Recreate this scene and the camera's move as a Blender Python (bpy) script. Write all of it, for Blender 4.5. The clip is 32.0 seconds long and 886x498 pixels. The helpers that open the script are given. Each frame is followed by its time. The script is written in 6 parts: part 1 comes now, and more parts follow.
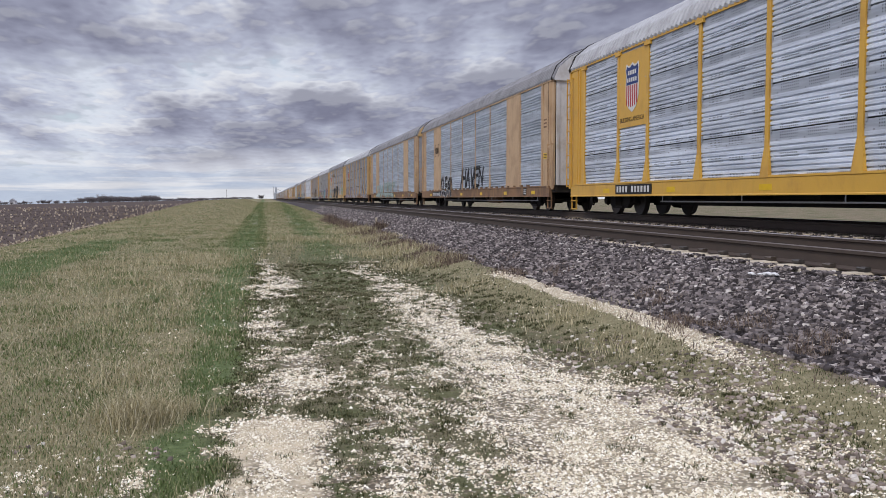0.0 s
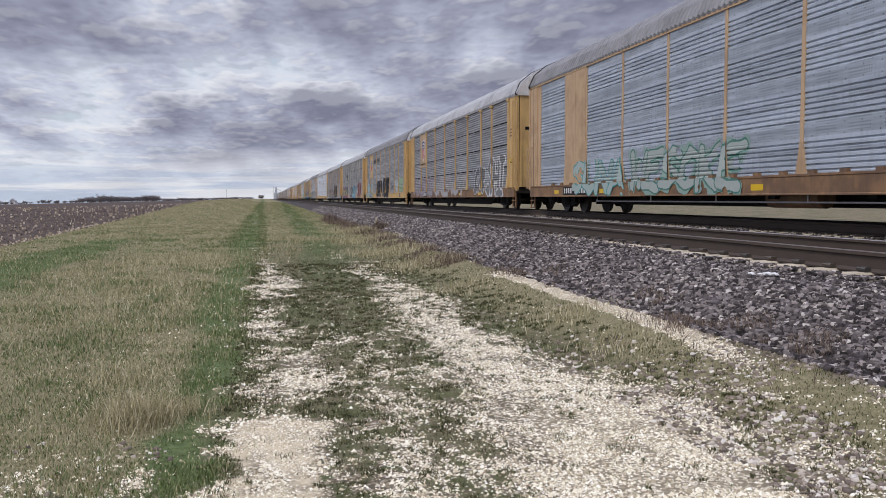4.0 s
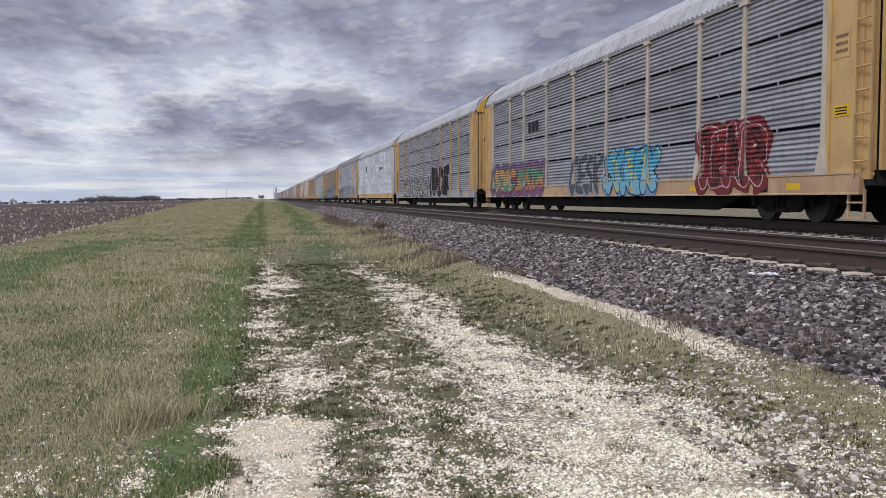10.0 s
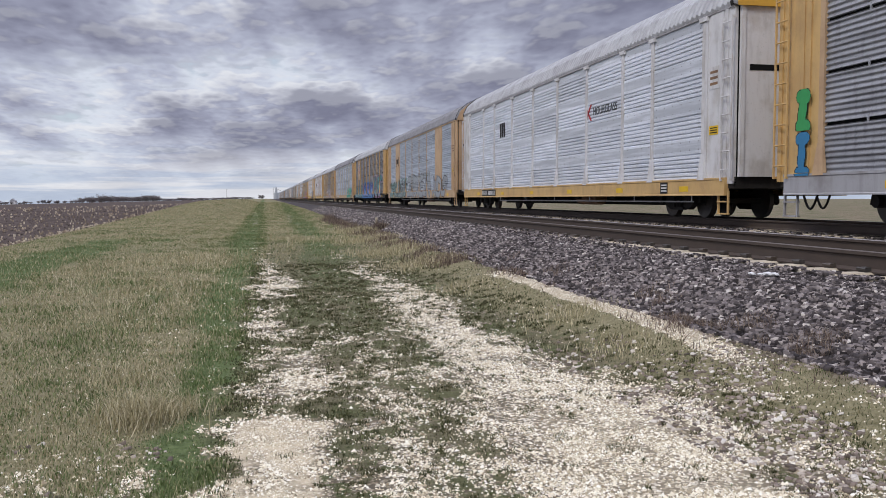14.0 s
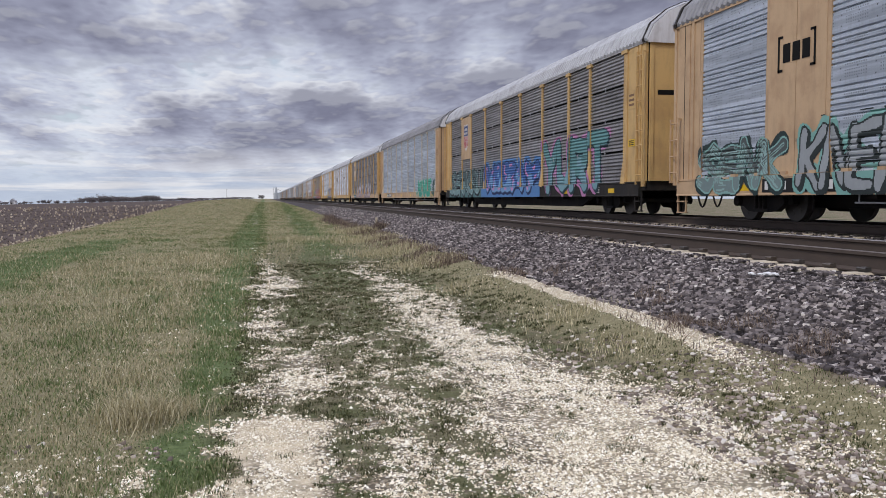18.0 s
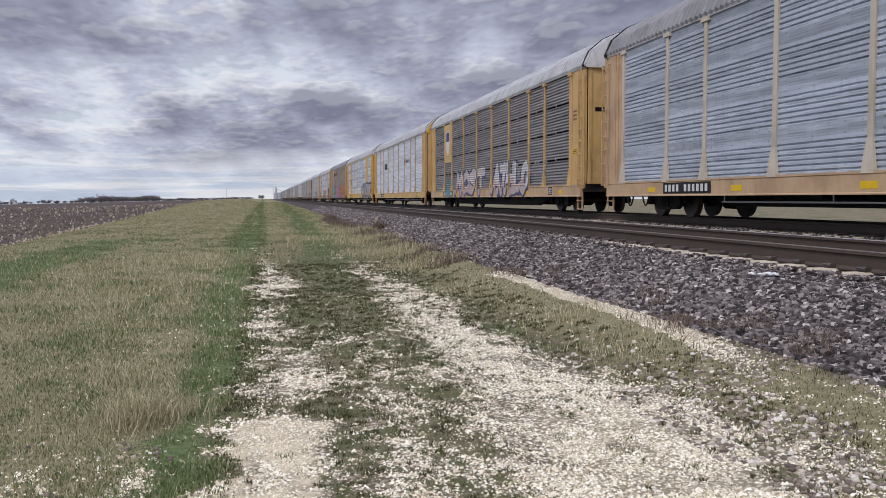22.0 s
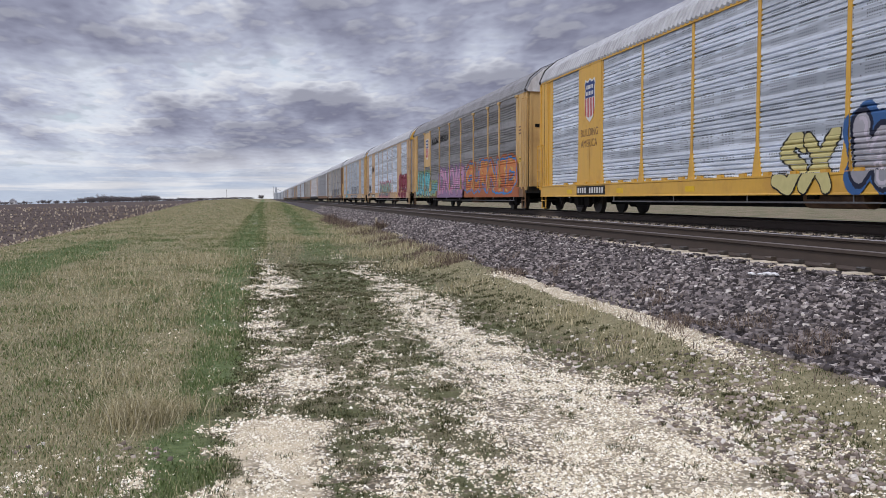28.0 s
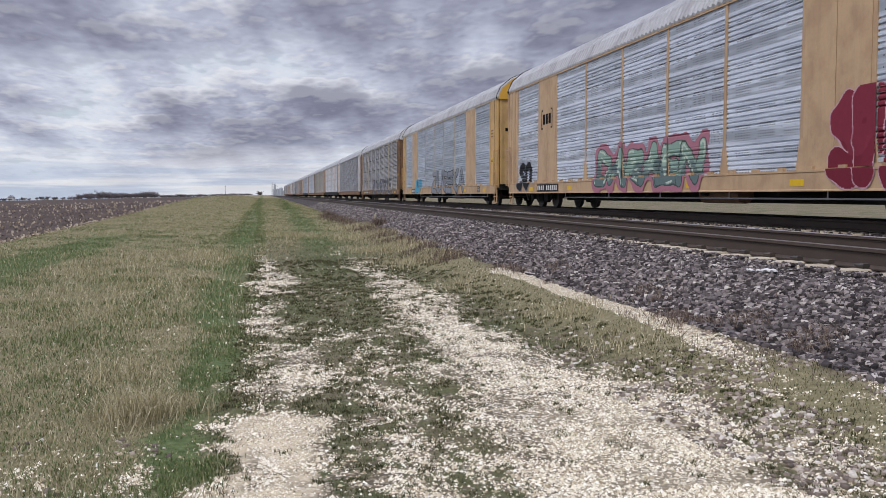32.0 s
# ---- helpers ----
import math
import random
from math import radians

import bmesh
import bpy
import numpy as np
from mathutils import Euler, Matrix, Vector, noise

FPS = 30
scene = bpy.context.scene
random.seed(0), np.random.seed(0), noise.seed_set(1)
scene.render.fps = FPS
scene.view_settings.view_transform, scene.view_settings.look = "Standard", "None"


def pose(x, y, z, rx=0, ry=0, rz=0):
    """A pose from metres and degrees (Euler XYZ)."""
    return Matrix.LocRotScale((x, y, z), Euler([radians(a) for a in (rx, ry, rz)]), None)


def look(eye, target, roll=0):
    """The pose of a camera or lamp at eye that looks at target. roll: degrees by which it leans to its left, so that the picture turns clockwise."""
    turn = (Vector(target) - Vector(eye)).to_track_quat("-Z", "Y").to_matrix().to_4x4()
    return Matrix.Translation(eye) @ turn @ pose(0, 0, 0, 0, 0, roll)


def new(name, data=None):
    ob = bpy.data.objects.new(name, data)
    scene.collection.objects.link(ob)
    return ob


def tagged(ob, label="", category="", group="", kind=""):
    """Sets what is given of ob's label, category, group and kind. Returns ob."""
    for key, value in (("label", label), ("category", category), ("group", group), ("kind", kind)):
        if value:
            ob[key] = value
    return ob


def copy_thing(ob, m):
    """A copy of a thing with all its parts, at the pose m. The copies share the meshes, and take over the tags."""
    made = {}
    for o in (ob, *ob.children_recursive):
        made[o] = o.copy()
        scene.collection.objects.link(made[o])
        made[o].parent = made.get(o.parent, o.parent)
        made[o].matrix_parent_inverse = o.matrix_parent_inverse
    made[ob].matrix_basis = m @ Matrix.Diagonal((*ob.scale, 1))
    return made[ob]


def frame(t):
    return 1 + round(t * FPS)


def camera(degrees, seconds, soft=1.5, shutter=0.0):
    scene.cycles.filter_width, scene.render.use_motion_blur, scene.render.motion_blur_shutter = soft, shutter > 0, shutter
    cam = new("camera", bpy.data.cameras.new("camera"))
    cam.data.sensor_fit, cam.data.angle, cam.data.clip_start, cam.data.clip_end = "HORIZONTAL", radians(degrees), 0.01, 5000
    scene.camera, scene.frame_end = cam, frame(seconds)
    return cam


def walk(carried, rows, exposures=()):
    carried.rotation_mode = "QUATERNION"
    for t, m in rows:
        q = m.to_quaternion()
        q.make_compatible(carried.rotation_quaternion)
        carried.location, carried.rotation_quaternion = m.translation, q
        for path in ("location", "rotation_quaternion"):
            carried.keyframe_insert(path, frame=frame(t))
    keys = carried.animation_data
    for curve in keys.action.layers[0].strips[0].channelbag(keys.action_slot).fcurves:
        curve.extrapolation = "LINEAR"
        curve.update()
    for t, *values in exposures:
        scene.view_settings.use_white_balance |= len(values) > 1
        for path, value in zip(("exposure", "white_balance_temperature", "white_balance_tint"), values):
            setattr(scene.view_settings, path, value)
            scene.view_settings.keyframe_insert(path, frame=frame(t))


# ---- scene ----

# World: x across the tracks, y along them, z up from the top of the rails; metres.
EYE_Z = 0.47
FOV = 52.94
YAW, PITCH = 11.26, 3.234
cam = camera(FOV, 32.0, soft=0.7)


def aim(yaw, pitch):
    """A camera pose at the tripod, turned right by yaw and down by pitch."""
    a, b = radians(yaw), radians(pitch)
    d = Vector((math.sin(a) * math.cos(b), math.cos(a) * math.cos(b), -math.sin(b)))
    eye = Vector((0, 0, EYE_Z))
    return look(eye, eye + d)


walk(cam, [(0, aim(YAW, PITCH)), (17, aim(YAW - 0.01, PITCH)), (28.5, aim(YAW, PITCH)), (30.5, aim(YAW + 0.06, PITCH + 0.02)),
           (31.4, aim(YAW + 0.07, PITCH + 0.05)), (31.7, aim(YAW + 0.08, PITCH + 0.12)), (32, aim(YAW + 0.08, PITCH + 0.23))])

# ---- world and light ----
scene.view_settings.exposure = 0.0
SUN_EL, SUN_AZ = 48.0, -125.0   # elevation; azimuth from +y towards +x


def link(nt, a, b):
    nt.links.new(a, b)


class Net:
    """Short hand for wiring shader nodes."""

    def __init__(self, tree):
        self.tree = tree

    def node(self, kind, **values):
        n = self.tree.nodes.new(kind)
        for k, v in values.items():
            if k.startswith("in_"):
                self.feed(n.inputs[int(k[3:])], v)
            elif k == "blend":
                n.blend_type = v
            elif k == "op":
                n.operation = v
            elif k == "dtype":
                n.data_type = v
            elif k == "ntype":
                n.noise_type = v
            elif k == "feature":
                n.feature = v
        return n

    def feed(self, socket, v):
        if hasattr(v, "is_linked"):
            self.tree.links.new(v, socket)
        else:
            socket.default_value = v

    def math(self, op, a, b=0.0, c=0.0):
        return self.node("ShaderNodeMath", op=op, in_0=a, in_1=b, in_2=c).outputs[0]

    def vmath(self, op, a, b=(0, 0, 0)):
        n = self.node("ShaderNodeVectorMath", op=op, in_0=a, in_1=b)
        return n.outputs[0]

    def scaled(self, vec, s):
        return self.vmath("MULTIPLY", vec, s)

    def noise(self, vec, scale, detail=4.0, rough=0.55, distort=0.0):
        n = self.tree.nodes.new("ShaderNodeTexNoise")
        self.tree.links.new(vec, n.inputs["Vector"])
        n.inputs["Scale"].default_value, n.inputs["Detail"].default_value = scale, detail
        n.inputs["Roughness"].default_value, n.inputs["Distortion"].default_value = rough, distort
        return n.outputs[0]

    def ramp(self, fac, *stops):
        n = self.tree.nodes.new("ShaderNodeValToRGB")
        el = n.color_ramp.elements
        while len(el) < len(stops):
            el.new(0.5)
        for e, (p, c) in zip(el, stops):
            e.position = p
            e.color = (c, c, c, 1) if isinstance(c, (int, float)) else (*c, 1)
        self.tree.links.new(fac, n.inputs[0])
        return n.outputs[0]

    def step(self, v, lo, hi):
        n = self.node("ShaderNodeMapRange", in_0=v, in_1=lo, in_2=hi, in_3=0.0, in_4=1.0)
        n.interpolation_type = "SMOOTHSTEP"
        return n.outputs[0]

    def mix(self, fac, a, b):
        n = self.tree.nodes.new("ShaderNodeMix")
        n.data_type = "RGBA"
        self.feed(n.inputs[0], fac)
        for i, v in ((6, a), (7, b)):
            if isinstance(v, tuple):
                v = (*v, 1) if len(v) == 3 else v
            self.feed(n.inputs[i], v)
        return n.outputs[2]


def make_world():
    w = bpy.data.worlds.new("cloudy_sky")
    scene.world = w
    w.use_nodes = True
    nt = w.node_tree
    nt.nodes.clear()
    n = Net(nt)
    sky = nt.nodes.new("ShaderNodeTexSky")
    sky.sky_type, sky.sun_disc = "NISHITA", False
    sky.sun_elevation, sky.sun_rotation = radians(SUN_EL), radians(SUN_AZ)
    blue = n.vmath("SCALE", sky.outputs[0])
    blue.node.inputs["Scale"].default_value = 0.11
    d = nt.nodes.new("ShaderNodeTexCoord").outputs["Generated"]
    sep = nt.nodes.new("ShaderNodeSeparateXYZ")
    link(nt, d, sep.inputs[0])
    up = n.math("MAXIMUM", sep.outputs[2], 0.0)
    # a cloud sheet in perspective: cells shrink towards the horizon, faster in height than in width
    across = n.math("DIVIDE", n.math("ARCTAN2", sep.outputs[0], sep.outputs[1]), n.math("ADD", up, 0.20))
    depth = n.math("MULTIPLY", n.math("LOGARITHM", n.math("ADD", up, 0.055), 2.718), 1.25)
    plane = nt.nodes.new("ShaderNodeCombineXYZ")
    link(nt, across, plane.inputs[0])
    link(nt, depth, plane.inputs[1])
    p = plane.outputs[0]

    def puffs(q, scale, detail):
        """Rounded heaps: low along the seams between cells, high in their middles."""
        vor = nt.nodes.new("ShaderNodeTexVoronoi")
        vor.feature, vor.normalize = "SMOOTH_F1", True
        link(nt, q, vor.inputs["Vector"])
        vor.inputs["Scale"].default_value, vor.inputs["Detail"].default_value = scale, detail
        vor.inputs["Roughness"].default_value, vor.inputs["Smoothness"].default_value = 0.6, 0.22
        return n.math("SUBTRACT", 1.0, vor.outputs["Distance"])

    def cover(q):
        """Thickness of the broken cloud sheet."""
        q = n.vmath("ADD", q, (5.2, 8.3, 2.0))
        big = n.noise(n.scaled(q, (0.60, 1.0, 1.0)), 2.3, 2.0, 0.5)
        mid = n.noise(n.scaled(q, (0.78, 1.0, 1.0)), 5.2, 3.0, 0.5)
        wisp = n.noise(q, 17.0, 4.0, 0.55)
        heap = puffs(n.scaled(q, (0.80, 1.0, 1.0)), 5.4, 3.0)
        return n.math("ADD", n.math("ADD", n.math("MULTIPLY", big, 0.31), n.math("ADD", n.math("MULTIPLY", mid, 0.27), n.math("MULTIPLY", wisp, 0.06))), n.math("MULTIPLY", heap, 0.42))

    c0 = cover(p)
    c1 = cover(n.vmath("ADD", p, (-0.010, 0.045, 0.0)))
    c2 = cover(n.vmath("ADD", p, (-0.03, 0.13, 0.0)))
    thick = n.math("ADD", c0, n.math("MULTIPLY", n.step(up, 0.04, 0.24), 0.035))
    body = n.ramp(n.step(thick, 0.52, 0.72), (0.0, (0.73, 0.78, 0.88)), (0.28, (0.515, 0.55, 0.68)), (0.60, (0.345, 0.362, 0.475)), (1.0, (0.205, 0.213, 0.300)))
    rim = n.math("ADD", n.math("SUBTRACT", c0, c1), n.math("MULTIPLY", n.math("SUBTRACT", c0, c2), 0.6))
    lit = n.math("MULTIPLY", n.step(rim, 0.0, 0.085), n.math("ADD", 0.22, n.math("MULTIPLY", n.step(thick, 0.70, 0.55), 0.72)))
    cloud = n.mix(lit, body, (0.83, 0.85, 0.90))
    cloud = n.mix(n.math("MULTIPLY", n.step(rim, 0.0, -0.10), 0.45), cloud, (0.24, 0.252, 0.35))
    veil = n.mix(0.6, blue, (0.66, 0.74, 0.86))
    col = n.mix(n.step(c0, 0.46, 0.53), veil, cloud)
    low = n.step(up, 0.075, 0.0)
    streak = n.noise(n.scaled(d, (3.0, 3.0, 60.0)), 1.6, 4.0, 0.55)
    lowcol = n.mix(n.step(streak, 0.42, 0.60), (0.52, 0.60, 0.74), (0.84, 0.85, 0.89))
    col = n.mix(n.math("MULTIPLY", low, 0.8), col, lowcol)
    bright = n.vmath("SCALE", col)
    n.feed(bright.node.inputs["Scale"], n.math("ADD", 1.0, n.math("MULTIPLY", n.step(up, 0.22, 1.0), 2.7)))
    col = bright
    bg = nt.nodes.new("ShaderNodeBackground")
    link(nt, col, bg.inputs[0])
    bg.inputs[1].default_value = 0.96
    out = nt.nodes.new("ShaderNodeOutputWorld")
    link(nt, bg.outputs[0], out.inputs[0])


make_world()
sun = new("sun", bpy.data.lights.new("sun", "SUN"))
sun.data.energy, sun.data.angle, sun.data.color = 1.5, radians(14), (1.0, 0.94, 0.84)
az, el = radians(SUN_AZ), radians(SUN_EL)
sun.matrix_world = look((0, 0, 0), (-math.sin(az) * math.cos(el), -math.cos(az) * math.cos(el), -math.sin(el)))


# ---- materials ----
def surface(name, build, rough=0.7, metal=0.0, spec=0.5):
    """A material whose colour, roughness and bump come from build(net, object coords, object random)."""
    m = bpy.data.materials.new(name)
    m.use_nodes = True
    nt = m.node_tree
    n = Net(nt)
    b = nt.nodes["Principled BSDF"]
    b.inputs["Roughness"].default_value, b.inputs["Metallic"].default_value = rough, metal
    b.inputs["Specular IOR Level"].default_value = spec
    co = nt.nodes.new("ShaderNodeTexCoord").outputs["Object"]
    rnd = nt.nodes.new("ShaderNodeObjectInfo").outputs["Random"]
    got = build(n, co, rnd)
    n.feed(b.inputs["Base Color"], got["color"])
    if "rough" in got:
        n.feed(b.inputs["Roughness"], got["rough"])
    if "metal" in got:
        n.feed(b.inputs["Metallic"], got["metal"])
    if "bump" in got:
        bump = nt.nodes.new("ShaderNodeBump")
        bump.inputs["Distance"].default_value = got.get("depth", 0.01)
        bump.inputs["Strength"].default_value = got.get("strength", 0.6)
        link(nt, got["bump"], bump.inputs["Height"])
        link(nt, bump.outputs[0], b.inputs["Normal"])
    return m


def painted(name, base, worn, wear=0.5, rough=0.55, streak=True, grime=(0.07, 0.06, 0.05), grime_amount=0.25):
    """Old paint: two tones in patches, vertical or lengthwise streaks of grime, and small chips."""
    def build(n, co, rnd):
        shift = n.tree.nodes.new("ShaderNodeVectorMath")
        shift.operation = "SCALE"
        shift.inputs[0].default_value = (17.0, 31.0, 11.0)
        link(n.tree, rnd, shift.inputs["Scale"])
        pos = n.vmath("ADD", co, shift.outputs[0])
        patch = n.step(n.noise(pos, 1.3, 6.0, 0.6), 0.62 - 0.4 * wear, 0.75 - 0.2 * wear)
        col = n.mix(patch, base, worn)
        run = n.noise(n.scaled(pos, (3.2, 3.2, 0.55) if streak else (4.0, 0.5, 6.0)), 1.6, 5.0, 0.62)
        col = n.mix(n.math("MULTIPLY", n.step(run, 0.45, 0.72), grime_amount * 1.1), col, grime)
        spots = n.noise(pos, 22.0, 4.0, 0.6)
        col = n.mix(n.math("MULTIPLY", n.step(spots, 0.60, 0.72), grime_amount), col, grime)
        return {"color": col, "rough": n.math("ADD", rough - 0.1, n.math("MULTIPLY", spots, 0.25)),
                "bump": spots, "depth": 0.003, "strength": 0.3}
    return surface(name, build)


def panel_metal(name, bright, dull, dark, streaks=0.5, holes=0.0, metal=0.35, rough=0.45, band=0.0):
    """Galvanised corrugated sheet: lengthwise weather streaks, grime bands and rows of small vent holes."""
    def build(n, co, rnd):
        shift = n.tree.nodes.new("ShaderNodeVectorMath")
        shift.operation = "SCALE"
        shift.inputs[0].default_value = (5.0, 23.0, 9.0)
        link(n.tree, rnd, shift.inputs["Scale"])
        pos = n.vmath("ADD", co, shift.outputs[0])
        long = n.noise(n.scaled(pos, (1.0, 0.35, 7.0)), 1.1, 5.0, 0.6)
        col = n.mix(n.step(long, 0.40, 0.66), bright, dull)
        runs = n.noise(n.scaled(pos, (1.0, 7.0, 0.9)), 1.5, 5.0, 0.65)
        col = n.mix(n.math("MULTIPLY", n.step(runs, 0.46, 0.70), streaks), col, dark)
        grain = n.noise(pos, 34.0, 3.0, 0.6)
        col = n.mix(n.math("MULTIPLY", n.step(grain, 0.5, 0.7), 0.25), col, dark)
        tone = n.math("ADD", 0.86, n.math("MULTIPLY", rnd, 0.22))
        sc = n.vmath("SCALE", col)
        n.feed(sc.node.inputs["Scale"], tone)
        col = sc
        sep = n.tree.nodes.new("ShaderNodeSeparateXYZ")
        link(n.tree, co, sep.inputs[0])
        level = n.math("FRACT", n.math("DIVIDE", sep.outputs[2], 0.935))
        if band:
            flat_band = n.math("MULTIPLY", n.step(level, 0.742, 0.75), n.math("MULTIPLY", n.step(long, 0.25, 0.55), band))
            col = n.mix(flat_band, col, tuple(0.62 * c for c in dull))
        if band:
            by = n.math("ABSOLUTE", n.math("SUBTRACT", n.math("FRACT", n.math("DIVIDE", sep.outputs[1], 0.47)), 0.5))
            bz = n.math("MINIMUM", n.math("ABSOLUTE", n.math("SUBTRACT", level, 0.765)), n.math("ABSOLUTE", n.math("SUBTRACT", level, 0.975)))
            bolt = n.math("MULTIPLY", n.math("LESS_THAN", by, 0.030), n.math("LESS_THAN", bz, 0.014))
            col = n.mix(n.math("MULTIPLY", bolt, 0.85), col, (0.03, 0.028, 0.028))
        if holes:
            sep = n.tree.nodes.new("ShaderNodeSeparateXYZ")
            link(n.tree, co, sep.inputs[0])
            u = n.math("SUBTRACT", n.math("FRACT", n.math("DIVIDE", sep.outputs[1], 0.062)), 0.5)
            v = n.math("SUBTRACT", n.math("FRACT", n.math("DIVIDE", sep.outputs[2], 0.060)), 0.5)
            r = n.math("SQRT", n.math("ADD", n.math("MULTIPLY", u, u), n.math("MULTIPLY", v, v)))
            dot = n.math("LESS_THAN", r, 0.27)
            strip = n.math("LESS_THAN", n.math("FRACT", n.math("DIVIDE", sep.outputs[2], 0.374)), 0.34)
            part_on = n.math("LESS_THAN", n.math("FRACT", n.math("DIVIDE", sep.outputs[1], 0.93)), 0.66)
            dot = n.math("MULTIPLY", n.math("MULTIPLY", dot, strip), part_on)
            col = n.mix(n.math("MULTIPLY", dot, holes), col, (0.03, 0.03, 0.035))
        return {"color": col, "rough": n.math("ADD", rough - 0.12, n.math("MULTIPLY", long, 0.35)),
                "bump": grain, "depth": 0.002, "strength": 0.2}
    return surface(name, build, metal=metal)


M = {}
M["yellow"] = painted("fresh_yellow_paint", (0.65, 0.375, 0.055), (0.56, 0.31, 0.05), 0.3, 0.42, grime_amount=0.07)
M["gold"] = painted("weathered_gold_paint", (0.61, 0.405, 0.165), (0.51, 0.33, 0.14), 0.5, 0.55, grime_amount=0.14)
M["tan"] = painted("faded_tan_paint", (0.54, 0.375, 0.225), (0.44, 0.295, 0.175), 0.5, 0.62, grime_amount=0.12)
M["cream"] = painted("faded_cream_paint", (0.56, 0.50, 0.41), (0.46, 0.40, 0.32), 0.5, 0.62, grime_amount=0.14)
M["brown"] = painted("rusty_brown_paint", (0.28, 0.16, 0.08), (0.17, 0.10, 0.06), 0.6, 0.75, grime_amount=0.4)
M["white"] = painted("weathered_white_paint", (0.66, 0.66, 0.67), (0.52, 0.50, 0.48), 0.4, 0.6, grime_amount=0.2)
M["grey_paint"] = painted("grey_paint", (0.38, 0.38, 0.40), (0.30, 0.29, 0.29), 0.4, 0.6, grime_amount=0.2)
M["roof"] = painted("galvanised_roof_sheet", (0.42, 0.43, 0.45), (0.32, 0.32, 0.34), 0.5, 0.5, grime_amount=0.2)
M["roof_dark"] = painted("grimy_roof_sheet", (0.225, 0.225, 0.24), (0.16, 0.16, 0.17), 0.5, 0.5, grime_amount=0.2)
M["black"] = painted("sooty_black_steel", (0.009, 0.0085, 0.008), (0.024, 0.019, 0.015), 0.4, 0.85, grime_amount=0.3, grime=(0.04, 0.03, 0.02))
M["wheel"] = painted("oily_wheel_steel", (0.05, 0.046, 0.042), (0.08, 0.06, 0.045), 0.4, 0.55, grime_amount=0.3)
M["tread"] = surface("polished_tread", lambda n, co, r: {"color": n.mix(n.noise(co, 9.0), (0.42, 0.41, 0.40), (0.6, 0.6, 0.6)), "rough": 0.28}, metal=0.9)
M["panel_bright"] = panel_metal("bright_zinc_panel", (0.78, 0.84, 0.93), (0.50, 0.55, 0.63), (0.26, 0.27, 0.30), 0.10, 0.9, 0.25, 0.38, 0.8)
M["panel_silver"] = panel_metal("silver_zinc_panel", (0.57, 0.63, 0.71), (0.41, 0.46, 0.53), (0.24, 0.24, 0.25), 0.22, 0.5, 0.35, 0.45, 0.5)
M["panel_grey"] = panel_metal("weathered_grey_panel", (0.40, 0.41, 0.435), (0.265, 0.272, 0.29), (0.12, 0.12, 0.12), 0.35, 0.0)
M["panel_zinc"] = panel_metal("weathered_zinc_panel", (0.44, 0.455, 0.485), (0.295, 0.305, 0.325), (0.13, 0.13, 0.135), 0.30, 0.6, 0.35, 0.45, 0.75)
M["panel_dark"] = panel_metal("grimy_dark_panel", (0.29, 0.285, 0.29), (0.185, 0.18, 0.18), (0.085, 0.078, 0.075), 0.4, 0.45)
M["panel_white"] = panel_metal("white_painted_panel", (0.78, 0.82, 0.89), (0.60, 0.64, 0.70), (0.36, 0.35, 0.35), 0.14, 0.0, 0.1, 0.5, 0.5)
M["panel_tan"] = panel_metal("dusty_tan_panel", (0.46, 0.42, 0.36), (0.36, 0.33, 0.29), (0.18, 0.15, 0.12), 0.45, 0.0)


def plain(name, col, rough=0.6, var=0.15, scale=6.0, metal=0.0):
    dark = tuple(c * (1 - 2 * var) for c in col)
    return surface(name, lambda n, co, r: {"color": n.mix(n.noise(co, scale, 5.0, 0.6), col, dark), "rough": rough}, metal=metal, spec=0.22)


# near-black: painted shade of the cars' inside, also marks, seams and door slots
M["slot"] = plain("near_black", (0.007, 0.007, 0.0075), 0.9)
M["blue_ink"] = plain("blue_enamel", (0.04, 0.07, 0.22))
M["red_ink"] = plain("red_enamel", (0.50, 0.06, 0.07))
M["white_ink"] = plain("white_enamel", (0.75, 0.75, 0.74))
M["black_ink"] = plain("black_enamel", (0.02, 0.02, 0.02))
M["reflector"] = plain("yellow_reflective_tape", (0.85, 0.55, 0.02), 0.4)
M["clip"] = plain("galvanised_clip", (0.55, 0.56, 0.58), 0.4, metal=0.6)

# ---- terrain ----
NEAR_TRACK, FAR_TRACK, GAUGE = 6.05, 11.45, 1.51

BANK = ((-80, 1.25), (14, 1.25), (25, 1.13), (36, 0.99), (50, 0.76), (62, 0.46), (76, 0.17), (110, 0.10), (400, 0.06), (9000, 0.06))
LANE = ((-80, 1.25), (14, 1.25), (25, 1.17), (36, 1.08), (60, 0.97), (100, 0.85), (200, 0.66), (500, 0.35), (1500, 0.10), (9000, 0.06))


def below(rows, y):
    """How far the eye stands over the ground at y, from a short table."""
    for (a, za), (b, zb) in zip(rows, rows[1:]):
        if y <= b:
            return za + (zb - za) * (y - a) / (b - a)
    return rows[-1][1]


def smooth(a, b, v):
    u = min(1.0, max(0.0, (v - a) / (b - a)))
    return u * u * (3 - 2 * u)


